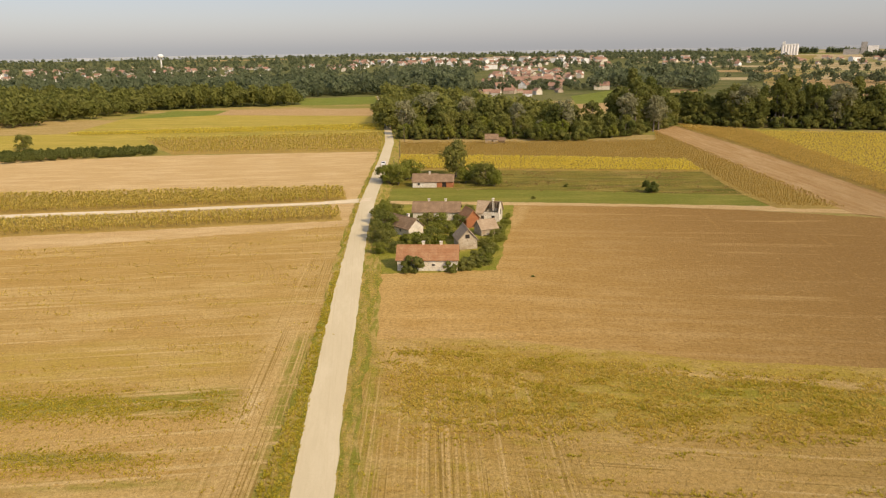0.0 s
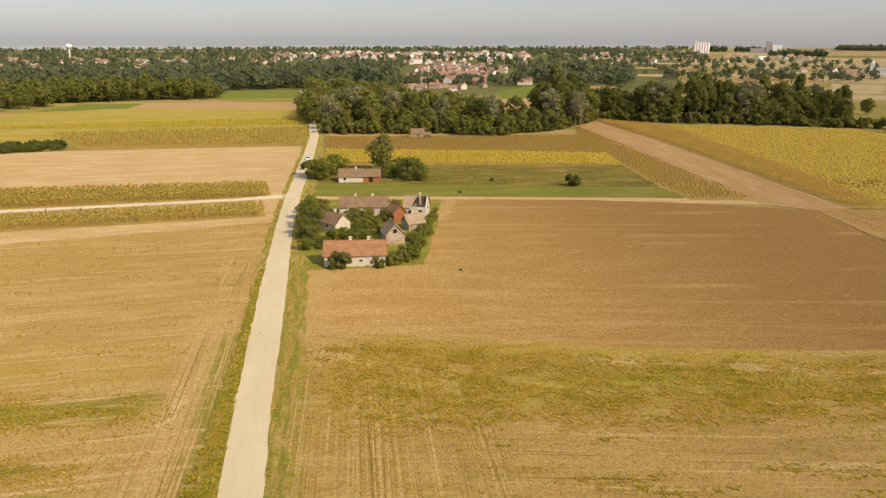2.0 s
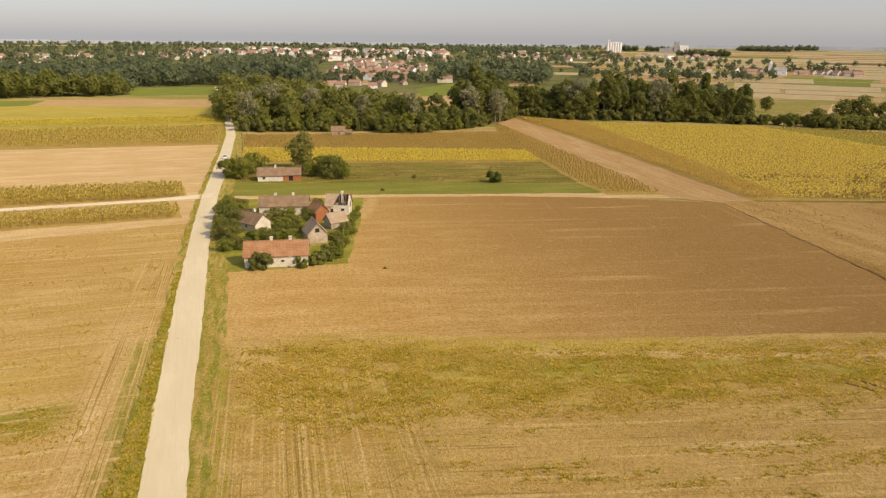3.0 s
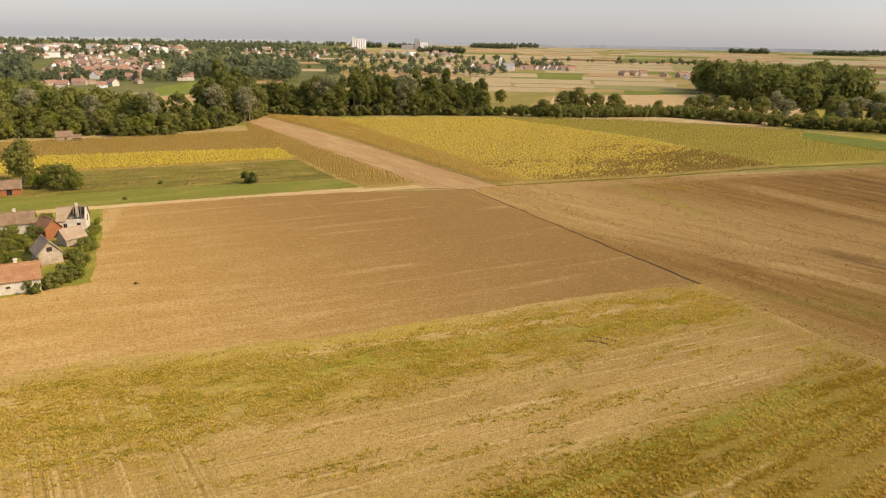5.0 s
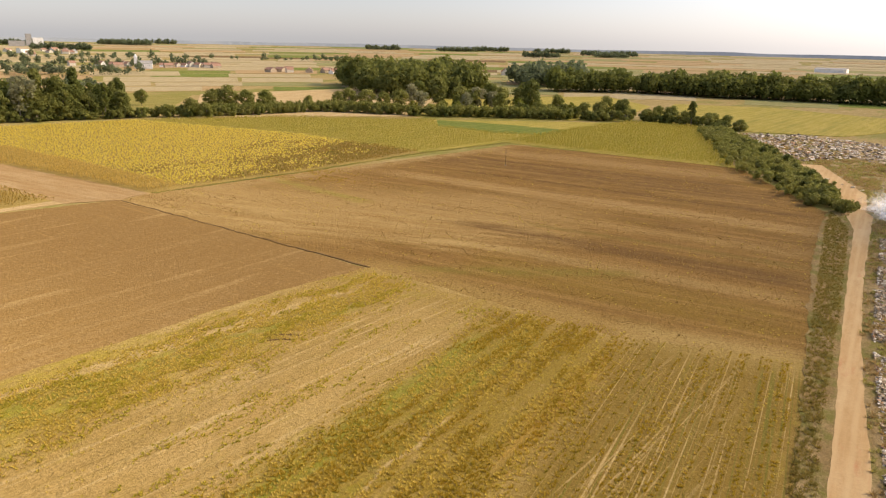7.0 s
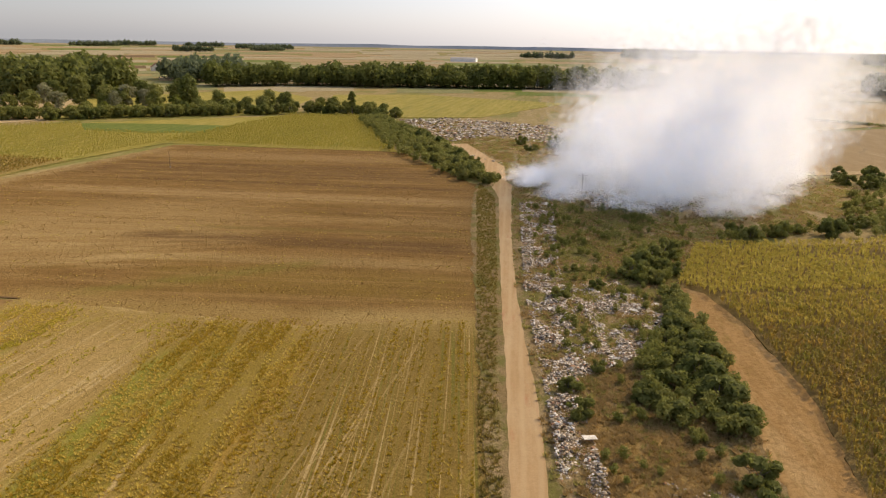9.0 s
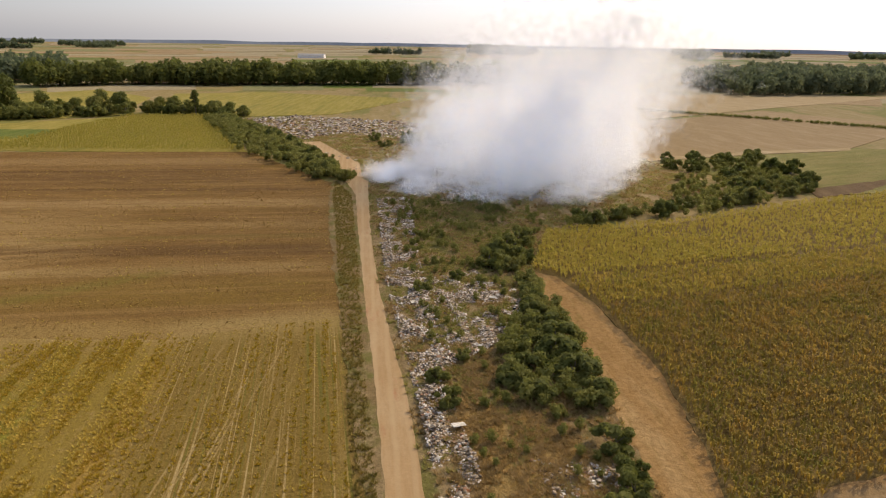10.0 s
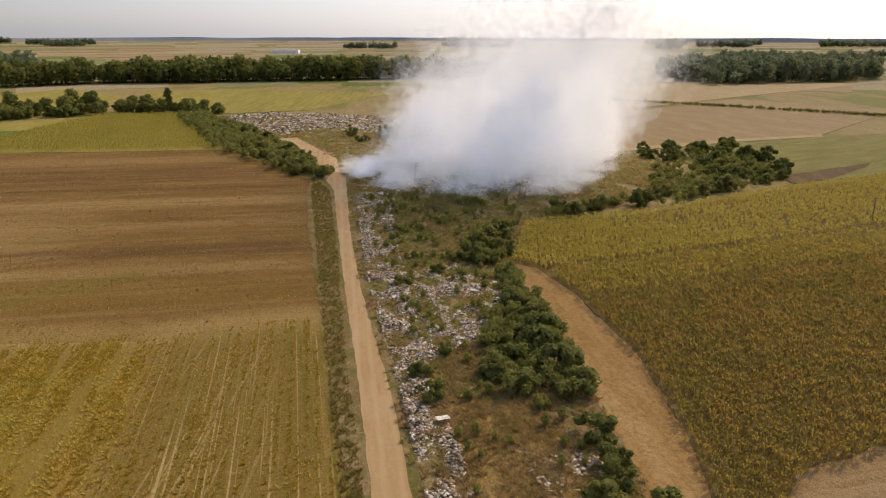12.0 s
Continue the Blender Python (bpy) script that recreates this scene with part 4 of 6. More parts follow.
plot("side_track", [(-23, 215.5), (-23, 208), (-38, 206.5), (-80, 200.3), (-126, 194.5), (-200, 184), (-203, 188), (-129, 198.5), (-81, 203.7), (-39, 209.5)], M_TRACK, "pale gravel side track between maize strips", "road")

# the dump side
DIRT_A = [(238, -5), (228, -8.6), (206, -8), (170, -6.8), (127, -6.4), (101, -7.1), (82, -7.8), (61, -7.7), (30, -7.9), (30, -3.6), (61, -3.6), (83, -3.8), (101, -3.8), (128, -3.6), (170, -3.8), (207, -4.2), (232, -1)]
plot("verge", [(230, 2), (230, -6), (207, -5), (170, -4), (128, -4), (101, -4), (83, -3), (61, -4), (30, -5), (30, -2), (62, -2), (83, -1), (111, 0), (161, 2.5), (207, 3)], M_WASTEGROUND, "weedy verge beside the dirt road")
DUMP = [(240, -4), (207, -7), (128, -6), (82, -7), (30, -8), (30, -30), (57, -32), (75, -34), (92, -36), (130, -38), (160, -50), (200, -115), (235, -125), (262, -118), (300, -80), (345, 0), (412, 10), (412, 56), (343, 33), (282, 12)]
plot("waste_ground", DUMP, M_WASTEGROUND, "weedy waste ground strewn with rubbish")
DRY = [(46, -13.5), (80, -13.5), (78, -20), (72, -24), (66, -29), (56, -24), (48, -22)]
plot("dry_grass_patch", DRY, M_STREAK, "dry bleached grass patch between scrub", "ground")
plot("ash_bed", [(252, -10), (212, -22), (197, -51), (201, -76), (232, -100), (262, -84), (276, -34)], M_ASH, "charred ash bed under the smoke", "ground")
plot("dirt_road", DIRT_A, M_DIRT, "pale dirt road along the dump", "road")
plot("dirt_road", [(318, 19), (322, 9), (262, -7), (234, -7), (232, -1), (252, 2)], M_DIRT, "pale dirt lane through the dump", "road")
STRIP = [(130, -37), (129, -42), (113, -43.5), (87, -44), (66, -40.5), (56, -37.5), (30, -28), (30, -22), (57, -32), (66, -33.5), (77, -34.5), (92, -36), (114, -36.5)]
plot("field_track", STRIP, M_PATHEW, "bare tan strip between scrub and maize")
CORN_C = [(127, -42), (131, -38), (159, -49), (166, -86), (185, -135), (198, -185), (235, -300), (150, -300), (61, -84), (59, -62), (56, -49), (48, -40), (50, -35.5), (56, -38), (66, -41), (86, -44.5), (111, -44.5)]
plot("field_soil", CORN_C, M_UNDERDARK, "dark soil under the wide maize field", "soil")
plot("field_track", [(56, -49), (59, -62), (61, -84), (40, -90), (30, -40), (47, -40)], M_PATH, "bare earth headland beside maize")
plot("ploughed_field", [(193, -146), (215, -156), (222, -198), (205, -186)], M_BROWNFLD, "small ploughed brown plot")
plot("meadow", [(240, -128), (288, -232), (290, -320), (238, -302), (199, -186), (197, -162), (213, -190), (222, -199), (204, -147)], M_MEADOW, "olive meadow beyond the maize")
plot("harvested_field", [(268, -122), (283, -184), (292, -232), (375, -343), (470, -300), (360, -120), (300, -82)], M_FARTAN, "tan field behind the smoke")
plot("harvested_field", [(372, -120), (480, -300), (600, -520), (640, -420), (560, -100), (420, -60)], M_STUBPALE, "pale far field behind the smoke")
plot("field_track", [(268, -124), (284, -184), (292, -232), (286, -228), (278, -180), (262, -121)], M_STUBPALE, "pale track across the fields")
plot("crop_field", [(430, 110), (428, 60), (440, 5), (560, -60), (620, 60), (600, 130)], M_YELLOWGREEN, "ripening field beyond the dump")
plot("crop_field", [(372, 235), (430, 130), (560, 140), (640, 200), (520, 300)], M_YELLOWGREEN, "yellow-green fields behind the tree row")
plot("harvested_field", [(280, 330), (372, 240), (520, 310), (560, 420), (400, 460)], M_STUBPALE, "pale field behind the tree row")
plot("meadow", [(180, 400), (270, 350), (390, 460), (330, 560), (230, 520)], M_MEADOW, "green meadow behind the tall trees")

# ---- crops and weeds ----
def crop(name, poly, templ, mat, row, gap, turn, size, label, category="crop"):
    pts = planted(poly, row, gap, turn)
    return scatter(name, templ, lift(pts), mat, size, label, category)


crop("maize", CORN_A, CORN, M_CORN, 0.9, 1.0, 7, 1.0, "ripening yellow-green maize in rows")
crop("maize", CORN_B, CORN, M_CORN, 0.9, 1.0, 7, 0.95, "narrow strip of ripening maize")
crop("maize", CORN_FAR, CORN, M_CORN, 1.6, 1.6, 7, 1.1, "far plot of ripening maize")
crop("maize", CORN_MID, CORN, M_CORNMID, 1.05, 1.0, -8, 0.66, "rusty drying maize")
crop("maize", ORANGE, CORN, M_CORNRUST, 0.95, 0.95, 92, 0.9, "strip of dry straw-coloured maize")
crop("maize", CORN_E, CORN, M_CORNFIELD, 1.5, 1.3, -80, 0.75, "low olive-green maize")
crop("maize", CORN_E4, CORN, M_CORNFIELD, 1.4, 1.3, -80, 1.0, "olive-green maize beside the dump hedge")
cpts = planted(CORN_C, 1.15, 0.6, -79)
near_c = np.hypot(cpts[:, 0], cpts[:, 1]) < 170
cpts = cpts[near_c | (rng.uniform(0, 1, len(cpts)) < 0.6)]
side = (cpts[:, 0] - 123.4) * -92 - (cpts[:, 1] + 41.8) * 18
side2 = (cpts[:, 0] - 107.5) * -75 - (cpts[:, 1] + 42) * 14
gapped = (np.abs(side) / 93.7 > 1.1) & ((np.abs(side2) / 76.3 > 0.8) | (rng.uniform(0, 1, len(cpts)) < 0.3))
scatter("maize", CORN, lift(cpts[(side > 0) & (side2 > 0) & gapped]), M_CORNDARK, 1.0, "wide field of drying red-brown maize", "crop")
scatter("maize", CORN, lift(cpts[(side > 0) & (side2 <= 0) & gapped]), M_CORNOLIVE, 1.0, "strip of olive half-dry maize", "crop")
scatter("maize", CORN, lift(cpts[(side <= 0) & gapped]), M_CORNGREEN, 0.95, "field of yellow-green maize", "crop")
crop("sunflowers", SUN_STRIP, SUNF, M_SUNFL, 0.95, 0.9, -8, 0.75, "bright yellow sunflower strip")
sun_pts = planted(SUN_BIG, 1.55, 0.95, -80)
ripe = np.array([noise.fractal(Vector((x / 40, y / 18, 5)), 0.8, 2.0, 3) * 0.7 + (205 - y + (x - 190) * 0.35) / 60 + rng.uniform(-0.5, 0.5) > 0.4 for x, y in sun_pts])
scatter("sunflowers", SUNF, lift(sun_pts[~ripe]), M_SUNFADE, 0.78, "wide yellow sunflower field in rows", "crop")
scatter("sunflowers", SUNF, lift(sun_pts[ripe]), M_CORNDARK, 0.85, "withered brown sunflowers in rows", "crop")
crop("yellow_flowers", YEL_W, SUNF, M_SUNFL, 1.4, 1.3, 5, 0.9, "flowering bright yellow crop strip")
scatter("dry_grass", TUFT, lift(spread(WEEDY, 9000)), M_STRAW, 0.9, "dry straw tufts over the weedy field", "grass")
scatter("dry_grass", TUFT, lift(spread(W_NEAR, 8000)), M_STRAW, 0.7, "dry stubble tufts beside the road", "grass")
scatter("dry_grass", TUFT, lift(spread(RUST, 7000)), M_RUSTSTEM, 0.9, "dry tufts over the rust-brown field", "grass")


scatter("stubble", TUFT, lift(spread(TAN, 16000)), M_RUSTSTEM, 0.6, "short cut stalks over the tan field", "stubble")


def streaky(pts, turn, along, across, keep, seed):
    """Thin out points into patches drawn out along a heading."""
    c, s = math.cos(radians(turn)), math.sin(radians(turn))
    out = []
    pts = pts + rng.normal(0, 1.6, pts.shape)
    for x, y in pts:
        n = noise.fractal(Vector(((c * x + s * y) / along, (-s * x + c * y) / across, seed)), 0.8, 2.0, 3)
        out.append(n > keep)
    return pts[np.array(out)]


scatter("golden_grass", WEEDS, lift(streaky(spread(WEEDY_N, 16000), -4, 9, 4, -0.28, 3.0)), M_GOLD, 0.52, "golden grass tufts over the stubble", "grass")
scatter("weeds", WEEDS, lift(streaky(spread(WEEDY_N, 14000), -6, 9, 3, 0.2, 5.0)), M_WEED, 0.55, "green weeds in drifts over the stubble", "weeds")
scatter("weeds", WEEDS, lift(streaky(spread(WEEDY_D, 14000), 0, 22, 2.2, 0.02, 7.0)), M_WEEDEAST, 0.5, "dense yellow-green weeds in a broad band", "weeds")
scatter("golden_grass", WEEDS, lift(streaky(spread(WEEDY_D, 9000), 0, 22, 2.2, -0.1, 2.0)), M_GOLD, 0.55, "golden weeds in a broad band", "grass")
lines = spread(WEEDY_S, 8000)
lines = lines[np.array([noise.noise(Vector((x * 0.012, y * 1.5, 2.0))) > 0.12 for x, y in lines])]
scatter("weeds", WEEDS, lift(lines), M_WEEDEAST, 0.5, "lines of low green weeds between straw", "weeds")
scatter("weeds", WEEDS, lift(streaky(spread([(-11, 74), (100, 68), (104, 48), (-10, 50)], 9000), 0, 14, 3, 0.3, 1.5)), M_WEED, 0.5, "scattered weeds in the streaked stubble", "weeds")
scatter("weeds", WEEDS, lift(streaky(spread([(-75, 87), (-30, 86), (-27, 80), (-70, 79)], 5000), 0, 10, 3, -0.3, 2.5)), M_WEED, 0.36, "green weed band across the stubble", "weeds")
scatter("weeds", WEEDS, lift(streaky(spread([(-60, 72), (-34, 72), (-32, 69), (-58, 69)], 1600), 0, 10, 3, -0.3, 2.5)), M_WEED, 0.34, "thin green weed band across the stubble", "weeds")
scatter("golden_grass", WEEDS, lift(streaky(spread(W_NEAR, 9000), 0, 22, 4, 0.15, 8.0)), M_GOLD, 0.45, "golden grass in bands over the stubble", "grass")
scatter("golden_grass", WEEDS, lift(streaky(spread(RUST, 6000), 86, 24, 4, 0.15, 4.0)), M_GOLD, 0.45, "straw-gold tufts in lines over the brown field", "grass")
VERGE_NEAR_L = [(-9, 20), (-12.6, 40), (-16, 63), (-18, 85), (-22, 140), (-23.5, 140), (-20.6, 85), (-20.5, 63), (-17, 40), (-13, 20)]
VERGE_NEAR_R = [(-7, 20), (-10, 40), (-12.8, 63), (-14.6, 85), (-17.6, 140), (-13.5, 140), (-12, 85), (-10.5, 63), (-7.5, 40), (-4.5, 20)]


scatter("dry_weeds", WEEDS, lift(streaky(spread(RUST, 13000), 86, 26, 5, 0.05, 11.0)), M_RUSTSTEM, 0.5, "dry brown weeds in bands over the field", "weeds")
scatter("golden_grass", WEEDS, lift(streaky(spread(WEEDY, 9000), -4, 16, 6, 0.0, 13.0)), M_GOLD, 0.4, "thin golden grass over the whole stubble field", "grass")


def off_road(p):
    return p[~inside(p, ROADPOLY)]


scatter("verge_grass", WEEDS, lift(off_road(np.concatenate([spread(verge_l, 3000), spread(VERGE_NEAR_L, 2600)]))), M_WEED, 0.6, "tall verge grass", "grass")
scatter("verge_grass", WEEDS, lift(off_road(np.concatenate([spread(verge_r, 1500), spread(VERGE_NEAR_R, 1800)]))), M_GOLD, 0.42, "tall verge grass with dry stems", "grass")
scatter("weeds", WEEDS, lift(streaky(spread([(168, 172), (196, 163), (190, 140), (180, 138)], 900), 80, 10, 4, -0.1, 4.4)), M_WEEDEAST, 0.5, "green weed drift crossing the brown field", "weeds")
scatter("verge_weeds", WEEDS, lift(spread([(230, 2), (207, -3), (128, -3), (101, -2.6), (83, -2.6), (30, -3.2), (30, -1), (111, 0.6), (207, 2.6)], 2600)), M_REDWEED, 0.8, "dark reddish weeds along the dirt road", "weeds")
scatter("meadow_grass", WEEDS, lift(streaky(spread(ROUGH, 5000), 0, 14, 5, 0.1, 6.0)), M_BROWNSCRUB, 0.6, "tall rough meadow grass", "grass")

# ---- trees ----
G_BELT = "trees of the hedgerow belt"
oaks = [make_tree("tree", "tall broadleaf tree with a dark dense crown", 20, 6, 2.5, 0.78, 2000, M_LEAF, s, 1.0, 17, "tree", G_BELT) for s in (1, 2, 3)]
olives = [make_tree("tree", "broadleaf tree with an olive-green crown", 15, 5.8, 1.5, 0.7, 1800, M_LEAFOLIVE, s, 1.0, 16, "tree", G_BELT) for s in (4, 5, 6)]
poplars = [make_tree("poplar", "tall slim poplar with a pale trunk", 25, 3.8, 6, 0.7, 1600, M_LEAF, s, 0.8, 18, "tree", G_BELT) for s in (7, 8)]
willows = [make_tree("willow", "pale grey-green willow with a loose crown", 20, 5, 4, 0.62, 1400, M_LEAFPALE, s, 1.0, 13, "tree", G_BELT) for s in (9, 10)]
lights = [make_tree("tree", "young tree with light green leaves", 12, 4, 1.5, 0.6, 1400, M_LEAFLIGHT, s, 1.0, 11, "tree", G_BELT) for s in (11,)]
bushes = [make_tree("bush", "rounded dark green leafy bush", 3.2, 2.4, 0.0, 0.33, 1500, M_LEAF, s, 1.0, 10, "bush", "scrub bushes") for s in (21, 22)]
bushes_o = [make_tree("bush", "rounded olive-green bush among weeds", 3.0, 2.4, 0.0, 0.33, 1500, M_LEAFOLIVE, s, 1.0, 10, "bush", "scrub bushes") for s in (23, 24)]
trnd = random.Random(11)


def row_of(points, step, kinds, deep, size=(0.8, 1.15), tall=1.0):
    """Trees along a line, deep metres into the wood (to the left of the heading)."""
    for (x0, y0), (x1, y1) in zip(points, points[1:]):
        length = math.hypot(x1 - x0, y1 - y0)
        n = max(1, round(length / step))
        nx, ny = -(y1 - y0) / length, (x1 - x0) / length
        for i in range(n):
            u = (i + trnd.random()) / n
            d = trnd.uniform(*deep)
            s = trnd.uniform(*size)
            put(trnd.choice(kinds), x0 + (x1 - x0) * u + nx * d, y0 + (y1 - y0) * u + ny * d, s, trnd.uniform(0, 6.28), s * tall * trnd.uniform(0.9, 1.1))


# the belt behind the farm, the tall trees, and the row behind the sunflowers
belt = [(-24, 362), (5, 358), (34, 356), (60, 342)]
low_belt = [(60, 342), (102, 366)]
row_of(belt, 5, bushes_o + bushes_o + bushes, (-1, 4), (1.2, 2.2))
row_of(belt, 6, olives + lights + lights, (3, 9), (0.4, 0.9))
row_of(belt, 8, oaks + olives + olives + willows + lights, (12, 24), (0.4, 1.0))
row_of(belt, 9, oaks + olives + lights, (28, 46), (0.6, 0.9))
row_of(low_belt, 5, bushes_o + bushes, (-1, 4), (1.2, 2.2))
row_of(low_belt, 6, olives + oaks, (3, 12), (0.4, 0.75))
row_of(low_belt, 8, olives + lights, (14, 30), (0.4, 0.7))
row_of([(-30, 420), (-20, 480), (-34, 560)], 9, oaks + willows, (-16, -4), (0.75, 1.05))
tall = [(104, 372), (137, 410), (162, 390), (206, 376), (258, 352)]
row_of(tall, 5, oaks + poplars + olives, (3, 9), (0.45, 1.05), 1.05)
row_of(tall, 6, oaks + poplars, (10, 20), (0.65, 1.15), 1.1)
row_of(tall, 4.5, bushes + bushes_o, (-1, 3), (1.1, 2.0))
for x, y, s in [(168, 396, 1.15), (164, 398, 1.0), (213, 380, 1.2), (209, 379, 1.0), (112, 378, 0.95), (116, 382, 0.9)]:
    put(trnd.choice(willows), x, y, s, trnd.uniform(0, 6))
for x, y, s in [(-20, 374, 0.95), (12, 384, 1.0), (62, 360, 0.95), (97, 374, 1.05), (-8, 398, 1.05), (38, 372, 0.85)]:
    put(trnd.choice(willows), x, y, s, trnd.uniform(0, 6))
for x, y, s in [(-12, 360, 0.8), (2, 356, 0.7), (28, 354, 0.6), (48, 348, 0.65), (84, 352, 0.6), (20, 366, 0.95), (70, 352, 0.7)]:
    put(lights[0], x, y, s, trnd.uniform(0, 6))
rowE = [(258, 350), (284, 326), (330, 305), (358, 292), (375, 232), (398, 188), (418, 150)]
for x, y, s in [(283, 334, .7), (289, 330, .55), (308, 412, .7), (314, 350, .95), (322, 344, 1.0), (330, 338, .85), (337, 330, .8), (343, 330, .7), (356, 310, .6), (374, 300, .75), (382, 296, .9), (388, 286, .95),
                (394, 276, .8), (401, 268, .9)]:
    put(trnd.choice(olives), x, y, s, trnd.uniform(0, 6))
row_of(rowE, 6, bushes + bushes_o, (1, 8), (1.2, 2.2))
row_of([(385, 262), (398, 218), (420, 170), (440, 120)], 8, olives + willows + lights, (4, 30), (0.55, 0.95))
row_of([(385, 262), (398, 218), (420, 170)], 11, oaks + olives, (20, 50), (0.8, 1.1))
row_of([(418, 150), (436, 118), (432, 78), (415, 62)], 4.5, bushes_o + bushes, (1, 14), (1.2, 2.4))
row_of([(404, 196), (424, 150), (440, 118), (437, 84), (424, 66)], 5, olives + olives + lights + oaks, (3, 14), (0.32, 0.62))
row_of([(430, 130), (446, 100), (441, 80)], 9, poplars + olives, (4, 26), (0.35, 0.6))
put(poplars[0], 436, 84, 0.62, 1.0)
# hedge along the lane, hedge in the west
row_of([(412, 68), (343, 36), (282, 14), (228, -1)], 3.6, bushes + bushes_o, (-3, 4), (0.9, 1.5))
row_of([(400, 68), (343, 42), (292, 24), (232, 3)], 5, bushes_o, (-4, 1), (0.7, 1.3))

# bushes of the dump
for x, y, s in [(67, -30.5, 1.25), (78, -32, 1.3), (84, -31, 1.5), (90, -30, 1.55), (96, -32, 1.4), (102, -33, 1.25), (108, -32, 1.2), (80, -25, 1.1), (84, -22, 0.9), (113, -34, 1.0),
                (118, -34, 0.9), (123, -35, 0.9), (88, -25, 1.0), (94, -26, 0.9)]:
    put(trnd.choice(bushes), x, y, s * 0.95, trnd.uniform(0, 6), s * 0.75)
for x, y, s in [(135, -30, 1.3), (140, -33, 1.5), (146, -36, 1.4), (150, -40, 1.4), (138, -38, 1.1), (132, -34, 1.0), (58, -29, 1.0), (61, -30, 0.9), (55, -26, 1.0), (52, -31, 1.0), 
                (86, -12, 0.7), (79, -13, 0.8), (92, -17, 0.6), (122, -14, 0.7), (128, -22, 0.7)]:
    put(trnd.choice(bushes_o), x, y, s, trnd.uniform(0, 6))
row_of([(164, -58), (172, -84), (190, -125), (204, -150)], 5, bushes + bushes_o, (-2, 8), (0.8, 1.5))
for i in range(26):
    put(trnd.choice(bushes + bushes_o), trnd.uniform(205, 262), -128 - trnd.uniform(-8, 34), trnd.uniform(1.0, 1.8), trnd.uniform(0, 6))
for i in range(14):
    put(trnd.choice(bushes_o), trnd.uniform(300, 330), trnd.uniform(-50, -5), trnd.uniform(0.8, 1.5), trnd.uniform(0, 6))
for i in range(16):
    put(trnd.choice(bushes_o), trnd.uniform(330, 390), trnd.uniform(-125, -95), trnd.uniform(1.2, 2.0), trnd.uniform(0, 6))

# farmstead trees
yard = [make_tree("fruit_tree", "spreading green fruit tree in the farmyard", 6, 3.4, 0.4, 0.38, 1900, m, sd, 1.0, 14, "tree", "farmyard trees", False) for m, sd in ((M_LEAFOLIVE, 41), (M_LEAFLIGHT, 42), (M_LEAFLIGHT, 43))]
for x, y, s, z in [(-16.4, 180, .85, .95), (-16, 172, .9, .9), (-16.4, 164, .8, .8), (-14.5, 159, .75, .65), (-17, 188, .7, .8), (-9, 160, .6, .45), (-5, 158, .6, .42), (-3.5, 164, .65, .5), (0.5, 170, .6, .5),
                   (-1, 177, .7, .6), (2.2, 165, .5, .4), (-13.6, 189, .6, .6), (3, 176, .6, .55), (-4.6, 178.5, .7, .55), (-11, 154, .6, .4), (8.6, 158, .5, .3), (10.5, 154, .5, .3), (-15, 153, .6, .45), (-3, 171, .6, .45),
                   (-2, 160, .5, .4), (8.5, 150, .5, .3), (13, 162, .45, .3), (-13.5, 182, .7, .65), (6.5, 189, .5, .5), (15.5, 176, .45, .35), (-14.8, 166, .7, .6), (-6.5, 162, .55, .45)]:
    put(trnd.choice(yard), x, y, s, trnd.uniform(0, 6), z)
for x, y, s in [(-7.3, 138.6, 1.05), (1, 138.6, .75), (4, 140, .8), (6, 142, .8), (7, 146, .8), (9, 150, .8), (12, 165, .7), (13, 172, .7), (65, 217, 1.1), (40, 228, .4), (8, 143, .6), (17.5, 134.5, .17), (27, 210, .3)]:
    put(trnd.choice(bushes_o if s < 1 else bushes), x, y, s, trnd.uniform(0, 6))
big = make_tree("tree", "large round broadleaf tree beside the white farmhouse", 13.5, 4.6, 1.2, 0.6, 2400, M_LEAFOLIVE, 31, 1.0, 20, "tree", "", False)
put(big, 4, 249)
for x, y, s in [(-16, 236, 1.15), (-19, 238, 1.1), (-12, 246, 1.2), (-15, 244, 1.0), (13.5, 232, 1.25), (9, 242, 1.0), (16.5, 231, .9), (-205, 341, 1.2), (-21, 243, .9), (7, 238, .8), (11, 236, .7)]:
    put(trnd.choice(yard), x, y, s, trnd.uniform(0, 6))

# M_FARLEAF trees carry the haze of distance in their leaf colour.
# far woods
far_blob = [(0, 0, 2.4, 3.2), (0.5, 0.5, 4.8, 3.2), (1.8, 1, 6.8, 2.6), (-1.8, -0.6, 7, 2.7), (0.3, -1.8, 8.6, 2.3), (-0.6, 1.8, 5.5, 2.6), (0.8, 0.8, 9.4, 2.0)]
WOODTREE = leaf_cloud(far_blob, 230, 0.92, 77, 0.9)
SMALLTREE = leaf_cloud(far_blob, 70, 1.5, 78, 0.9)


def wood(poly, count, label, mat, size=1.1, templ=WOODTREE):
    p = spread(poly, count)
    scatter("wood", templ, lift(p), mat, size, label, "wood", rng.uniform(0.6, 1.25, len(p)))


def sector(d0, d1, a0, a1):
    """A far stretch of land between two distances and two headings."""
    return [(-math.sin(radians(a)) * d, math.cos(radians(a)) * d) for d, a in ((d0, a0), (d0, (a0 + a1) / 2), (d0, a1), (d1, a1), (d1, (a0 + a1) / 2), (d1, a0))]


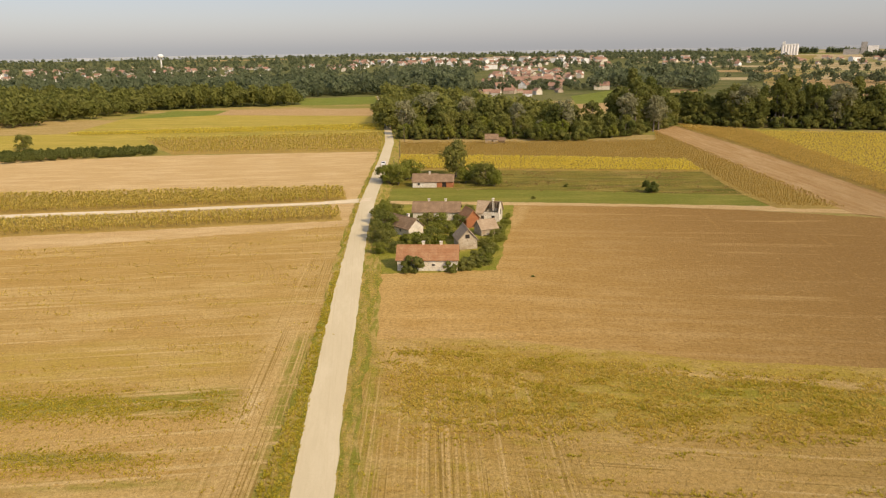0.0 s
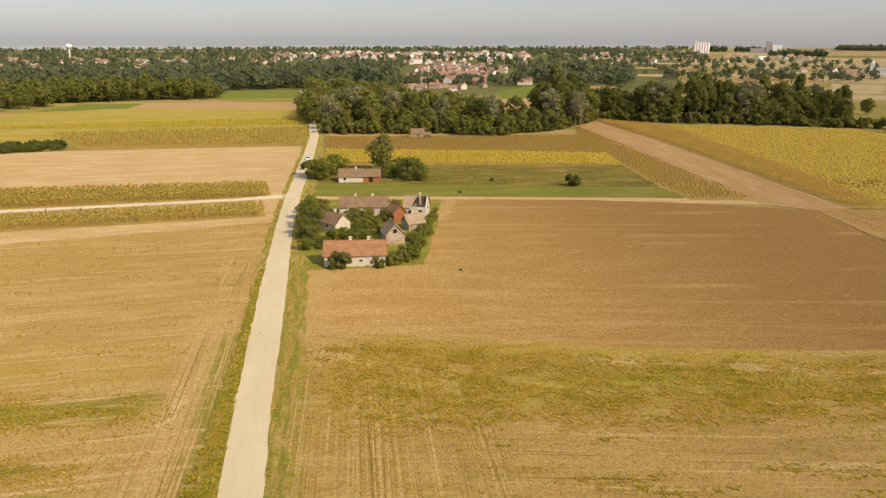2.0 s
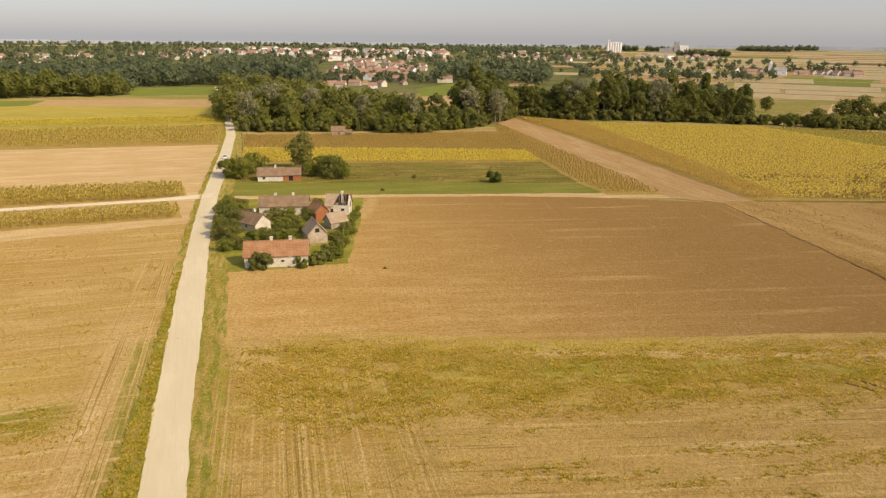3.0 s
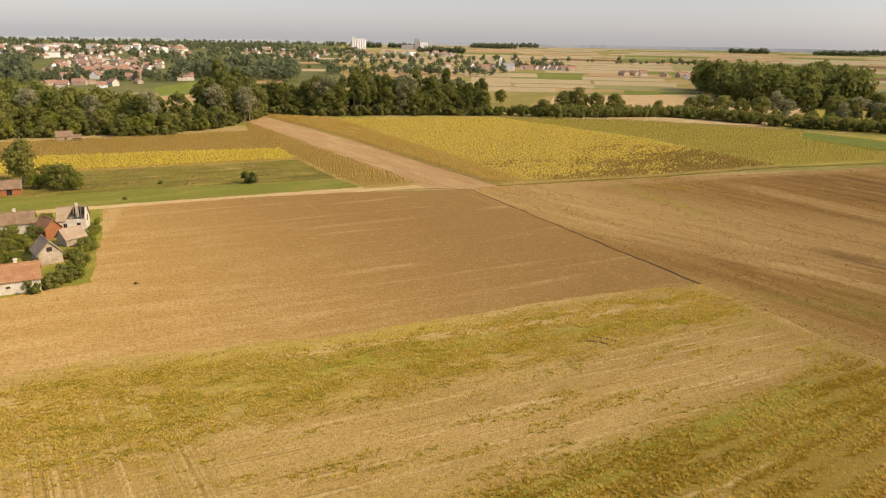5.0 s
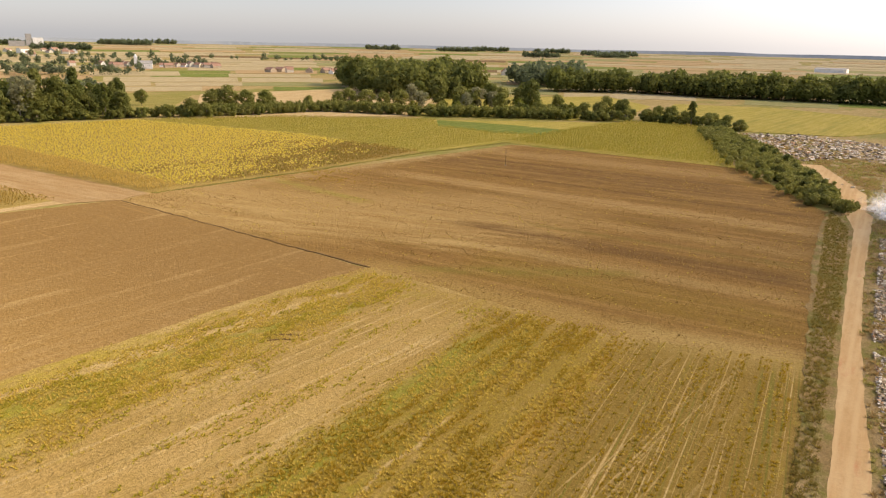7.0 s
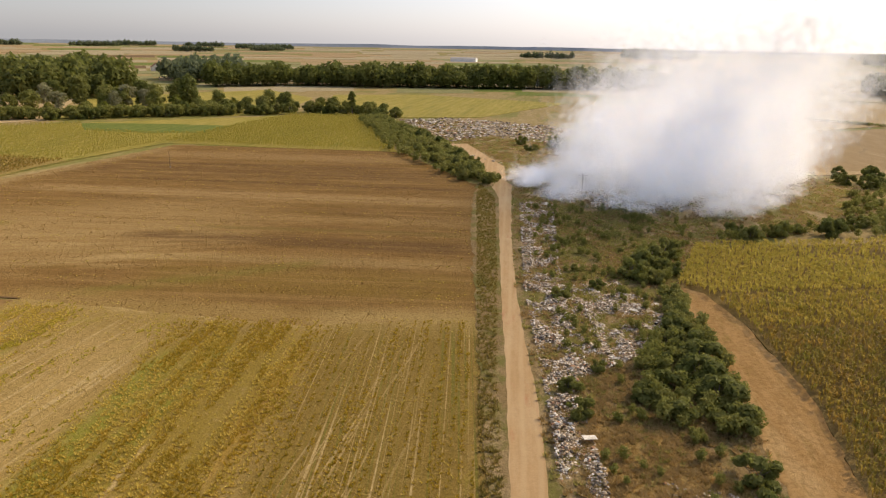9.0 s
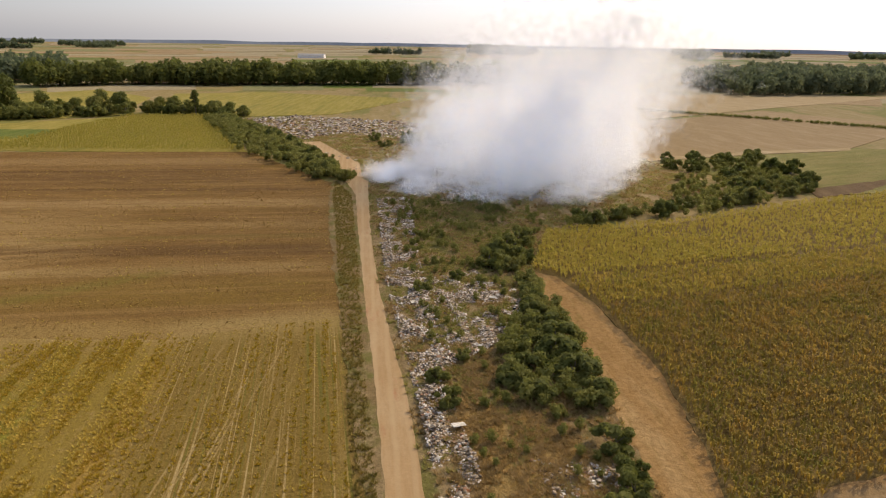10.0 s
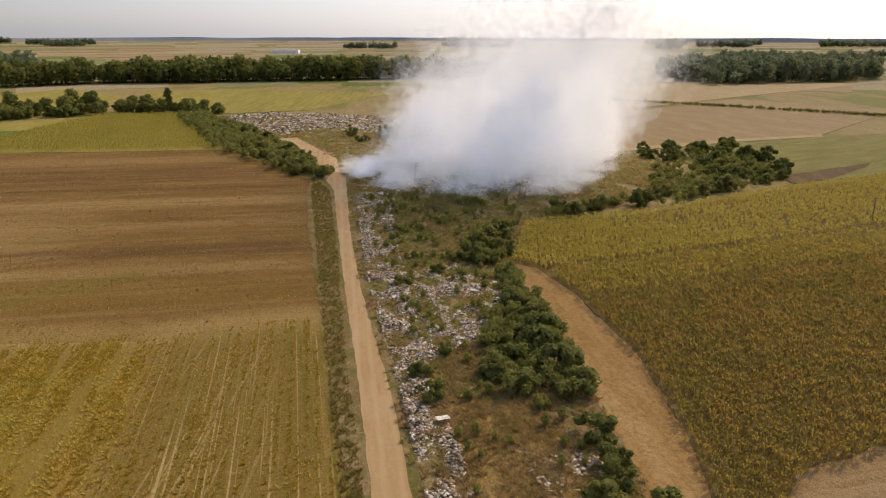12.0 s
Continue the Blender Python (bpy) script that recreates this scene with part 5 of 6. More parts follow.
wood([(-275, 436), (-215, 566), (-172, 588), (-124, 584), (-128, 640), (-300, 650), (-520, 640), (-520, 420)], 1150, "edge of the dense mixed wood behind the western fields", M_LEAFOLIVE, 1.2)
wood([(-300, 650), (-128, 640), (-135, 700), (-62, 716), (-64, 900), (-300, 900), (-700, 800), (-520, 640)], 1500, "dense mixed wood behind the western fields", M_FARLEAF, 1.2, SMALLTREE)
wood([(-40, 420), (-30, 395), (62, 388), (60, 430), (30, 470), (-30, 620), (-52, 640)], 380, "dense trees between farm and town", M_LEAFOLIVE, 1.15)
wood([(104, 404), (136, 432), (262, 378), (270, 392), (140, 452), (100, 440)], 160, "trees behind the tall belt", M_LEAF, 1.25)
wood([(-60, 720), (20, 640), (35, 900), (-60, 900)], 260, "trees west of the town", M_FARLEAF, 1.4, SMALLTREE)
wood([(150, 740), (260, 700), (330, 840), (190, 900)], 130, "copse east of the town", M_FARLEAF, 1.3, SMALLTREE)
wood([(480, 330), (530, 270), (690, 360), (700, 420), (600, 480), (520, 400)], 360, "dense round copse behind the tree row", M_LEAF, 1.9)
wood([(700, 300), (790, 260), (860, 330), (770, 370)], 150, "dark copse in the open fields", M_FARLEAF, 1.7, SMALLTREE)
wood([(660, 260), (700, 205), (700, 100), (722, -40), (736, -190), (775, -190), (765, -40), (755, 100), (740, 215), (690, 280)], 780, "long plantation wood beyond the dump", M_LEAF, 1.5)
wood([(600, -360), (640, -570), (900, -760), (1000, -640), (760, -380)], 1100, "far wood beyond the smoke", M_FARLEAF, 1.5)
scatter("hedge", SMALLTREE, lift(spread([(474, -206), (420, -262), (350, -325), (347, -321), (417, -258), (470, -203)], 420)), M_LEAFOLIVE, 0.16, "low hedge between brown fields", "hedge")
hedge_pts = spread(HEDGE_W, 1500)
scatter("hedge", SMALLTREE, lift(hedge_pts), M_LEAF, 0.24, "low dense dark hedge across the fields", "hedge")
lane_pts = spread([(412, 74), (343, 40), (292, 27), (230, 4), (226, -3), (282, 11), (343, 32), (412, 62)], 340)
lane_pts = np.concatenate([lane_pts, spread([(424, 80), (293, 41), (230, 8), (230, 4), (292, 27), (343, 40), (412, 74)], 170)])
scatter("hedge", WOODTREE, lift(lane_pts), M_LEAFOLIVE, 0.34, "dense hedge along the dump lane", "hedge")
thick = np.concatenate([spread([(76, -23), (92, -22), (112, -31), (126, -33), (128, -37), (92, -36), (76, -34.5)], 170), spread([(130, -30), (150, -31), (158, -46), (132, -38)], 50),
                        spread([(163, -56), (168, -56), (200, -118), (212, -150), (200, -150)], 60), spread([(210, -124), (238, -128), (262, -160), (236, -166)], 80), spread([(172, -92), (186, -96), (224, -112), (230, -158), (196, -146)], 190)])
scatter("thicket", WOODTREE, lift(thick), M_LEAFOLIVE, 0.22, "tangled low thicket between the bushes", "thicket")
edge = np.concatenate([spread([(258, 352), (284, 330), (330, 308), (358, 296), (375, 236), (398, 192), (420, 152), (428, 160), (404, 200), (384, 240), (366, 300), (332, 318), (288, 338)], 420)])
scatter("thicket", WOODTREE, lift(edge), M_LEAFOLIVE, 0.55, "tangled thicket under the tree row", "thicket")
scatter("thicket", WOODTREE, lift(np.concatenate([spread([(4.5, 140), (9, 139.6), (16, 174), (18, 186), (14, 180), (9.5, 163)], 60), spread([(-17, 152), (-9, 152), (0, 158), (2, 166), (-6, 166), (-14, 160)], 26)])), M_LEAFLIGHT, 0.15,
        "low green shrubs filling the farmyard", "thicket")
patches = streaky(spread([(200, -12), (90, -13), (60, -14), (62, -26), (92, -26), (130, -34), (165, -50), (195, -50)], 1000), 0, 9, 6, 0.12, 12.0)
scatter("thicket", WOODTREE, lift(patches), M_LEAFOLIVE, 0.14, "low olive scrub patches between the rubbish", "thicket")
wood([(20, 735), (150, 735), (165, 900), (30, 900)], 170, "garden trees between the town houses", M_FARLEAF, 0.7)
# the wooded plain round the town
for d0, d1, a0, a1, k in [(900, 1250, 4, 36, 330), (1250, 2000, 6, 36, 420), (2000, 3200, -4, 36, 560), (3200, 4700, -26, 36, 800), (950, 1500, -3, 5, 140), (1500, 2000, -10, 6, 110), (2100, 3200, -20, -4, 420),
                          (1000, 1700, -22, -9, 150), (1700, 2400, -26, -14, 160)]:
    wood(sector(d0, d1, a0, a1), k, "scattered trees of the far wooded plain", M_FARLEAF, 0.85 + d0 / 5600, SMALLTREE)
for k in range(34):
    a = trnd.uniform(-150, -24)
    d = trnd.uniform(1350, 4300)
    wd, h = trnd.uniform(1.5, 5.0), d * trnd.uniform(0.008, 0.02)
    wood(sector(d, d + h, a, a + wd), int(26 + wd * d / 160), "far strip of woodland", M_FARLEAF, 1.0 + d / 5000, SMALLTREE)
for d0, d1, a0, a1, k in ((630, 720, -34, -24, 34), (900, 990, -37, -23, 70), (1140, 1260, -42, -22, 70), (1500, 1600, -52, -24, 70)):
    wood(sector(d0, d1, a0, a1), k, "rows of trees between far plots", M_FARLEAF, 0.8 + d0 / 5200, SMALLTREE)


# ---- buildings ----
def gable_roof(bm, l, w, eave, ridge, over=0.35, thick=0.14, gone=0.0):
    """Two tiled slopes and a ridge; gone: the share of the front slope, from its right end, that has fallen in."""
    for sgn in (-1, 1):
        y1 = sgn * (w / 2 + over)
        drop = (ridge - eave) / (w / 2) * over
        a = [(-l / 2 - over, 0, ridge), (l / 2 + over, 0, ridge), (l / 2 + over, y1, eave - drop), (-l / 2 - over, y1, eave - drop)]
        if gone and sgn < 0:
            cut = l / 2 - l * gone
            a = [a[0], (cut + 0.5, 0, ridge), (cut - 0.3, y1 * 0.6, ridge + (eave - ridge) * 0.6), (cut - 1.0, y1, eave - drop), a[3]]
        lo = [bm.verts.new(p) for p in a]
        hi = [bm.verts.new((p[0], p[1], p[2] + thick)) for p in a]
        bm.faces.new(hi if sgn < 0 else hi[::-1])
        bm.faces.new(lo[::-1] if sgn < 0 else lo)
        for i in range(len(a)):
            j = (i + 1) % len(a)
            bm.faces.new((lo[i], lo[j], hi[j], hi[i]) if sgn < 0 else (lo[j], lo[i], hi[i], hi[j]))
    tube(bm, (-l / 2 - over, 0, ridge + thick), (l / 2 + over, 0, ridge + thick), 0.12, 0.12, 6)


def wall_run(bm, x0, x1, y0, y1, h, holes):
    """A wall along x with holes (from, to, sill, head) that go through it."""
    x = x0
    for a, b, s, t in sorted(holes):
        box(bm, x, a, y0, y1, 0, h)
        if s > 0:
            box(bm, a, b, y0, y1, 0, s)
        if t < h:
            box(bm, a, b, y0, y1, t, h)
        x = b
    box(bm, x, x1, y0, y1, 0, h)


def house(name, label, x, y, turn, l, w, eave, ridge, wall_m, roof_m, holes=(), chimneys=(), gable_hole=None, group="", category="house", gone=0.0):
    """Four walls with holes in the front, gables, roof, chimneys; the front faces -y before turning."""
    root = thing(name, label, category, group)
    bm = bmesh.new()
    t = 0.35
    wall_run(bm, -l / 2, l / 2, -w / 2, -w / 2 + t, eave, holes)
    box(bm, -l / 2, l / 2, w / 2 - t, w / 2, -0.2, eave)
    for sx in (-1, 1):
        xa, xb = sorted((sx * l / 2, sx * (l / 2 - t)))
        box(bm, xa, xb, -w / 2 + t, w / 2 - t, -0.2, eave)
        tri = [(-w / 2, eave), (w / 2, eave), (0, ridge)]
        f0 = [bm.verts.new((xa, a, b)) for a, b in tri]
        f1 = [bm.verts.new((xb, a, b)) for a, b in tri]
        bm.faces.new(f0[::-1])
        bm.faces.new(f1)
        for i in range(3):
            j = (i + 1) % 3
            bm.faces.new((f0[i], f0[j], f1[j], f1[i]))
    part("wall", bm, wall_m, root)
    bm = bmesh.new()
    gable_roof(bm, l, w, eave, ridge, gone=gone)
    part("roof", bm, roof_m, root)
    for i in range(round(l * gone / 0.8)):
        bm = bmesh.new()
        rx = l / 2 - 0.3 - i * 0.8
        tube(bm, (rx, -w / 2, eave), (rx, 0, ridge), 0.07, 0.07, 4)
        part("rafter", bm, M_WOOD, root)
    for cx, cy in chimneys:
        bm = bmesh.new()
        box(bm, cx - 0.28, cx + 0.28, cy - 0.28, cy + 0.28, eave, ridge + 0.75)
        box(bm, cx - 0.36, cx + 0.36, cy - 0.36, cy + 0.36, ridge + 0.75, ridge + 0.9)
        part("chimney", bm, M_PLASTER, root)
    for a, b, s, h in holes:
        bm = bmesh.new()
        if s > 0:
            for q in ((a, a + 0.07, s, h), (b - 0.07, b, s, h), (a, b, s, s + 0.07), (a, b, h - 0.07, h), ((a + b) / 2 - 0.03, (a + b) / 2 + 0.03, s, h)):
                box(bm, q[0], q[1], -w / 2 + 0.12, -w / 2 + 0.19, q[2], q[3])
            win = part("window", bm, M_WOOD, root, "grey wooden window")
            bm = bmesh.new()
            box(bm, a + 0.05, b - 0.05, -w / 2 + 0.15, -w / 2 + 0.165, s + 0.05, h - 0.05)
            part("pane", bm, M_GLASS, win)
        else:
            box(bm, a + 0.02, b - 0.02, -w / 2 + 0.16, -w / 2 + 0.22, 0, h - 0.02)
            part("door", bm, M_GAP, root, "dark boarded door")
    # The gable stays uncut; a near-black panel paints the shade inside an opening.
    if gable_hole:
        sx, ya, yb, za, zb = gable_hole
        bm = bmesh.new()
        xx = sx * l / 2
        box(bm, xx - 0.02, xx + 0.02, ya, yb, za, zb)
        part("hatch", bm, M_GAP, root, "dark panel painted as the shade of a loft opening")
    root.location, root.rotation_euler = (x, y, 0), (0, 0, radians(turn))
    return root


house("farmhouse", "long whitewashed farmhouse with a red tiled roof", -3.8, 142.6, -3, 12.6, 6.2, 2.6, 4.75, M_PLASTER, M_TILERED, [(-1.5, -0.9, 1.1, 1.6), (0.9, 1.6, 1.1, 1.6)], [(-1, 0.2), (2.8, 0.2)])
house("farmhouse", "long farmhouse with a brown tiled roof", -2.3, 187, -5, 12.6, 6, 2.5, 4.5, M_PLASTER, M_TILEBROWN, [(-2, -1.2, 1, 1.8), (1, 1.8, 1, 1.8)], [(-2.2, 0.2), (2.4, 0.2)])
house("outbuilding", "sagging outbuilding with a brown tiled roof", -10.6, 172, -47, 9.4, 4.8, 2.2, 4.2, M_PLASTER, M_TILEBROWN, [(1, 1.8, 0.9, 1.7)], [(1.5, 0.3)])
house("barn", "small barn with a weathered gable and dark openings", 4.6, 158.2, -80, 5.6, 4.4, 2.4, 4.8, M_PLASTEROLD, M_TILEGREY, [], [], (1, -0.6, 0.4, 2.7, 3.6))
house("brick_shed", "orange brick shed with a clay tiled roof", 6.2, 178, -70, 5.2, 3.6, 2.6, 4.6, M_BRICK, M_TILERED, [], [])
house("shed", "low shed with a grey weathered roof", 10.0, 169.5, 25, 4.4, 3.8, 1.9, 3.6, M_PLASTEROLD, M_TILEGREY, [], [])
house("ruined_house", "ruined whitewashed house with a half-fallen roof", 11.9, 183.4, -14, 6.0, 5.2, 2.8, 5.2, M_PLASTER, M_TILEGREY, [(-1.9, -1.1, 0.9, 1.9), (0.9, 1.8, 0, 2.0)], [(0.9, 0.2)], (1, -0.7, 0.5, 2.0, 3.4), gone=0.55)
house("farmhouse", "low white farmhouse with an old tiled roof", -6.6, 233.5, -4, 8.0, 6, 2.1, 4.1, M_PLASTER, M_TILEBROWN, [(-2.4, -1.6, 0.8, 1.6)], [(1.5, 0)])
house("barn", "brick barn built onto the white farmhouse", 0.2, 233.2, -4, 5.4, 5.6, 2.1, 3.9, M_BRICK, M_TILEBROWN, [(-1, 0.4, 0, 1.8)], [])
house("cottage", "lone cottage at the wood's edge", 23, 341, -6, 6, 5, 2.4, 4.3, M_PLASTEROLD, M_TILEBROWN, [(0, 0.9, 0.8, 1.7)], [])
house("shed", "shed beside the lone cottage", 27.8, 340.4, -6, 3, 4, 1.6, 2.6, M_WOOD, M_TILEBROWN, [], [])

# town houses
town_kinds = [house("town_house", "far white house with a red roof", 60, 760, 10, 11, 9, 5, 8.5, M_PLASTER, M_TILEFAR, [], [], None, "houses of the town"),
              house("town_house", "far pale house with a brown roof", 90, 800, 60, 12, 9, 4, 8, M_WHITE, M_TILEFAR, [], [], None, "houses of the town"),
              house("town_house", "far low house with an orange roof", 120, 770, -20, 14, 10, 4, 7, M_PLASTEROLD, M_TILEFAR, [], [], None, "houses of the town"),
              house("town_house", "far tall white block with a flat-pitched roof", 100, 1500, 0, 24, 12, 9, 11, M_WHITE, M_TILEGREY, [], [], None, "houses of the town")]
hrnd = random.Random(21)


def settle(poly, count, weights=(4, 3, 3, 1), size=(0.8, 1.2)):
    """Houses over a stretch of town; those past 1250 m are gathered for one joined object."""
    for x, y in spread(poly, count):
        k = hrnd.choices(range(4), weights)[0]
        s = hrnd.uniform(*size) * (1 + math.hypot(x, y) / 6000)
        a = hrnd.uniform(0, 3.14)
        if math.hypot(x, y) > 1250:
            far_houses.append((x, y, a, s, k))
        else:
            copy_thing(town_kinds[k], Matrix.LocRotScale((x, y, 0), Euler((0, 0, a)), (s, s, s)))


def join_far_houses():
    """Walls and saddle roofs of the far settlements, each house a few faces, in one mesh."""
    dims = [(11, 9, 5, 8.5), (12, 9, 4, 8), (14, 10, 4, 7), (18, 11, 8, 10)]
    mats = [M_PLASTER, M_WHITE, M_TILEFAR, M_TILEGREY]
    bm = bmesh.new()
    for x, y, a, s, k in far_houses:
        l, w, eave, ridge = (v * s for v in dims[k])
        c, n = math.cos(a), math.sin(a)
        at = lambda u, v, z: bm.verts.new((x + c * u - n * v, y + n * u + c * v, z))
        lo = [at(u * l / 2, v * w / 2, 0) for u, v in ((-1, -1), (1, -1), (1, 1), (-1, 1))]
        up = [at(u * l / 2, v * w / 2, eave) for u, v in ((-1, -1), (1, -1), (1, 1), (-1, 1))]
        top = [at(u * l / 2, 0, ridge) for u in (-1, 1)]
        faces = [(lo[i], lo[(i + 1) % 4], up[(i + 1) % 4], up[i]) for i in range(4)] + [(up[1], up[2], top[1]), (up[3], up[0], top[0])]
        for q in faces:
            bm.faces.new(q).material_index = 0 if k in (0, 2) else 1
        e = [at(u * (l / 2 + 0.4), v * (w / 2 + 0.5), eave - 0.3) for u, v in ((-1, -1), (1, -1), (1, 1), (-1, 1))]
        r = [at(u * (l / 2 + 0.4), 0, ridge + 0.25) for u in (-1, 1)]
        for q in ((e[0], e[1], r[1], r[0]), (e[2], e[3], r[0], r[1])):
            bm.faces.new(q).material_index = 3 if k == 3 else 2
    me = bpy.data.meshes.new("far_houses")
    bm.to_mesh(me)
    bm.free()
    for m in mats:
        me.materials.append(m)
    tagged(new("far_houses", me), "far white houses with red and grey roofs", "houses", "", "stuff")


far_houses = []
settle([(34, 660), (90, 650), (150, 800), (230, 1200), (150, 1500), (70, 1100), (40, 800)], 150, (6, 3, 5, 0), (0.45, 0.75))
settle([(-260, 1500), (330, 1400), (420, 1850), (-300, 1950)], 70, (5, 5, 3, 1), (0.6, 0.9))
settle([(-240, 1950), (420, 1850), (520, 2300), (-300, 2400)], 120, (3, 6, 3, 4), (0.9, 1.3))
settle([(-620, 1080), (-300, 1180), (-330, 1330), (-700, 1250)], 46, (5, 4, 4, 0), (0.55, 0.85))
settle([(-900, 1250), (-500, 1350), (-300, 1900), (-1100, 1800)], 80, (5, 4, 4, 0.6), (0.65, 0.95))
settle([(480, 1500), (900, 1400), (1250, 1900), (600, 2200)], 60, (4, 3, 4, 0.6), (0.6, 0.95))
settle([(600, 960), (760, 830), (800, 860), (640, 1010)], 22, (4, 2, 4, 0), (0.6, 0.9))
settle([(720, 690), (780, 600), (810, 620), (750, 720)], 16, (4, 2, 4, 0), (0.6, 0.9))
join_far_houses()
house("school_hall", "long hall with a wide red tiled roof in town", 108, 860, -8, 46, 16, 6, 10, M_PLASTER, M_TILEFAR, [], [])
house("farmhouse", "pale farmhouse among trees before the town", 166, 753, -10, 16, 10, 4.5, 8, M_PLASTER, M_TILEFAR, [], [])
house("farmhouse", "lone farmhouse among bushes on the open plain", 968, 459, 30, 22, 12, 5, 10, M_PLASTER, M_TILERED, [], [])
house("warehouse", "far long white warehouse on the plain", 1700, 60, 80, 60, 24, 8, 10, M_WHITE, M_GREYCON, [], [])

# grain silos, water tower, church
silo = thing("grain_silo", "tall white concrete grain silo block", "silo")
for i in range(6):
    bm = bmesh.new()
    tube(bm, (i * 13 - 33, 0, 0), (i * 13 - 33, 0, 48), 7, 7, 16)
    part("cylinder", bm, M_WHITE, silo)
bm = bmesh.new()
box(bm, -36, 38, -5, 5, 48, 54)
box(bm, -36, -22, -7, 7, 54, 64)
part("headhouse", bm, M_WHITE, silo)
silo.location, silo.rotation_euler, silo.scale = (1240, 2600, 0), (0, 0, radians(-25)), (0.72, 0.72, 0.72)
silo2 = thing("grain_mill", "grey and white grain mill with a tall tower", "mill")
bm = bmesh.new()
box(bm, -60, 10, -20, 20, 0, 26)
part("hall", bm, M_GREYCON, silo2)
bm = bmesh.new()
box(bm, 14, 40, -15, 15, 0, 60)
part("tower", bm, M_GREYCON, silo2)
bm = bmesh.new()
box(bm, 44, 90, -15, 15, 0, 42)
part("bins", bm, M_WHITE, silo2)
silo2.location, silo2.rotation_euler, silo2.scale = (1430, 2510, 0), (0, 0, radians(-28)), (0.7, 0.7, 0.7)
tower = thing("water_tower", "white mushroom-shaped water tower on a slim shaft", "water tower")
bm = bmesh.new()
tube(bm, (0, 0, 0), (0, 0, 30), 2.2, 1.8, 10)
part("shaft", bm, M_WHITE, tower)
bm = bmesh.new()
bmesh.ops.create_uvsphere(bm, u_segments=16, v_segments=10, radius=8.5)
bmesh.ops.scale(bm, vec=(1, 1, 0.7), verts=bm.verts)
bmesh.ops.translate(bm, vec=(0, 0, 34), verts=bm.verts)
part("tank", bm, M_WHITE, tower)
tower.location = (-760, 1950, 0)
church = thing("church", "far white church with a grey roof and towers", "church")
bm = bmesh.new()
box(bm, -16, 16, -8, 8, 0, 12)
part("nave", bm, M_WHITE, church)
bm = bmesh.new()
gable_roof(bm, 32, 16, 12, 18)
part("roof", bm, M_GREYCON, church)
bm = bmesh.new()
box(bm, -22, -15, -3.5, 3.5, 0, 26)
tube(bm, (-18.5, 0, 26), (-18.5, 0, 33), 4, 0.3, 8)
part("spire", bm, M_WHITE, church)
church.location, church.rotation_euler, church.scale = (664, 873, 0), (0, 0, radians(-40)), (0.62, 0.62, 0.62)

# ---- the road's things ----
car = thing("car", "small white car on the pale road", "car")
bm = bmesh.new()
prof = [(-2.1, 0.35), (-2.1, 0.8), (-1.9, 0.95), (-1.5, 1.0), (-1.0, 1.42), (0.4, 1.45), (1.1, 0.98), (1.9, 0.85), (2.1, 0.7), (2.1, 0.35)]
lv = [bm.verts.new((a, -0.85, b)) for a, b in prof]
rv = [bm.verts.new((a, 0.85, b)) for a, b in prof]
bm.faces.new(lv)
bm.faces.new(rv[::-1])
for i in range(len(prof)):
    j = (i + 1) % len(prof)
    bm.faces.new((lv[j], lv[i], rv[i], rv[j]))
bmesh.ops.recalc_face_normals(bm, faces=bm.faces)
part("body", bm, M_CARWHITE, car)
for a in (-1.3, 1.3):
    for b in (-0.85, 0.85):
        bm = bmesh.new()
        tube(bm, (a, b - 0.1, 0.32), (a, b + 0.1, 0.32), 0.32, 0.32, 12)
        part("wheel", bm, M_RUBBER, car)
for pts in ([(0.45, 1.44), (1.08, 1.0)], [(-1.46, 1.03), (-1.02, 1.42)]):
    bm = bmesh.new()
    (a, b), (c, d) = pts
    q = [bm.verts.new(p) for p in ((a, -0.72, b + 0.02), (c, -0.72, d + 0.02), (c, 0.72, d + 0.02), (a, 0.72, b + 0.02))]
    bm.faces.new(q)
    bmesh.ops.solidify(bm, geom=bm.faces[:], thickness=0.02)
    part("windscreen", bm, M_GLASS, car)
car.location, car.rotation_euler = (-24.6, 279, 0.06), (0, 0, radians(92))
copy_thing(car, Matrix.LocRotScale((-40.5, 471, 0.06), Euler((0, 0, radians(98))), None))


def pole(label, x, y, h, arm=1.6, group="utility poles"):
    root = thing("utility_pole", label, "pole", group)
    bm = bmesh.new()
    tube(bm, (0, 0, -0.3), (0, 0, h), 0.16, 0.11, 8)
    part("post", bm, M_WOOD, root)
    bm = bmesh.new()
    box(bm, -0.06, 0.06, -arm / 2, arm / 2, h - 0.5, h - 0.36)
    part("crossarm", bm, M_WOOD, root)
    root.location = (x, y, 0)
    return root


pole("wooden pole standing in the smoking dump", 216, -30, 6.5, 3.0)
pole("wooden pole standing at the maize edge", 146, -134, 7, 1.2)
for x, y in [(-17.5, 240), (-19, 296), (-20, 350), (-25, 400)]:
    pole("wooden pole along the road", x, y, 8, 1.4)

post = thing("marker_post", "thin pale wooden post in the brown field", "post")
bm = bmesh.new()
tube(bm, (0, 0, -0.3), (0, 0, 6.0), 0.09, 0.06, 6)
part("stake", bm, M_WOOD, post)
bm = bmesh.new()
box(bm, -0.12, 0.12, -0.12, 0.12, 0.0, 0.35)
part("footing", bm, M_GREYCON, post)
post.location = (242, 113, 0.1)

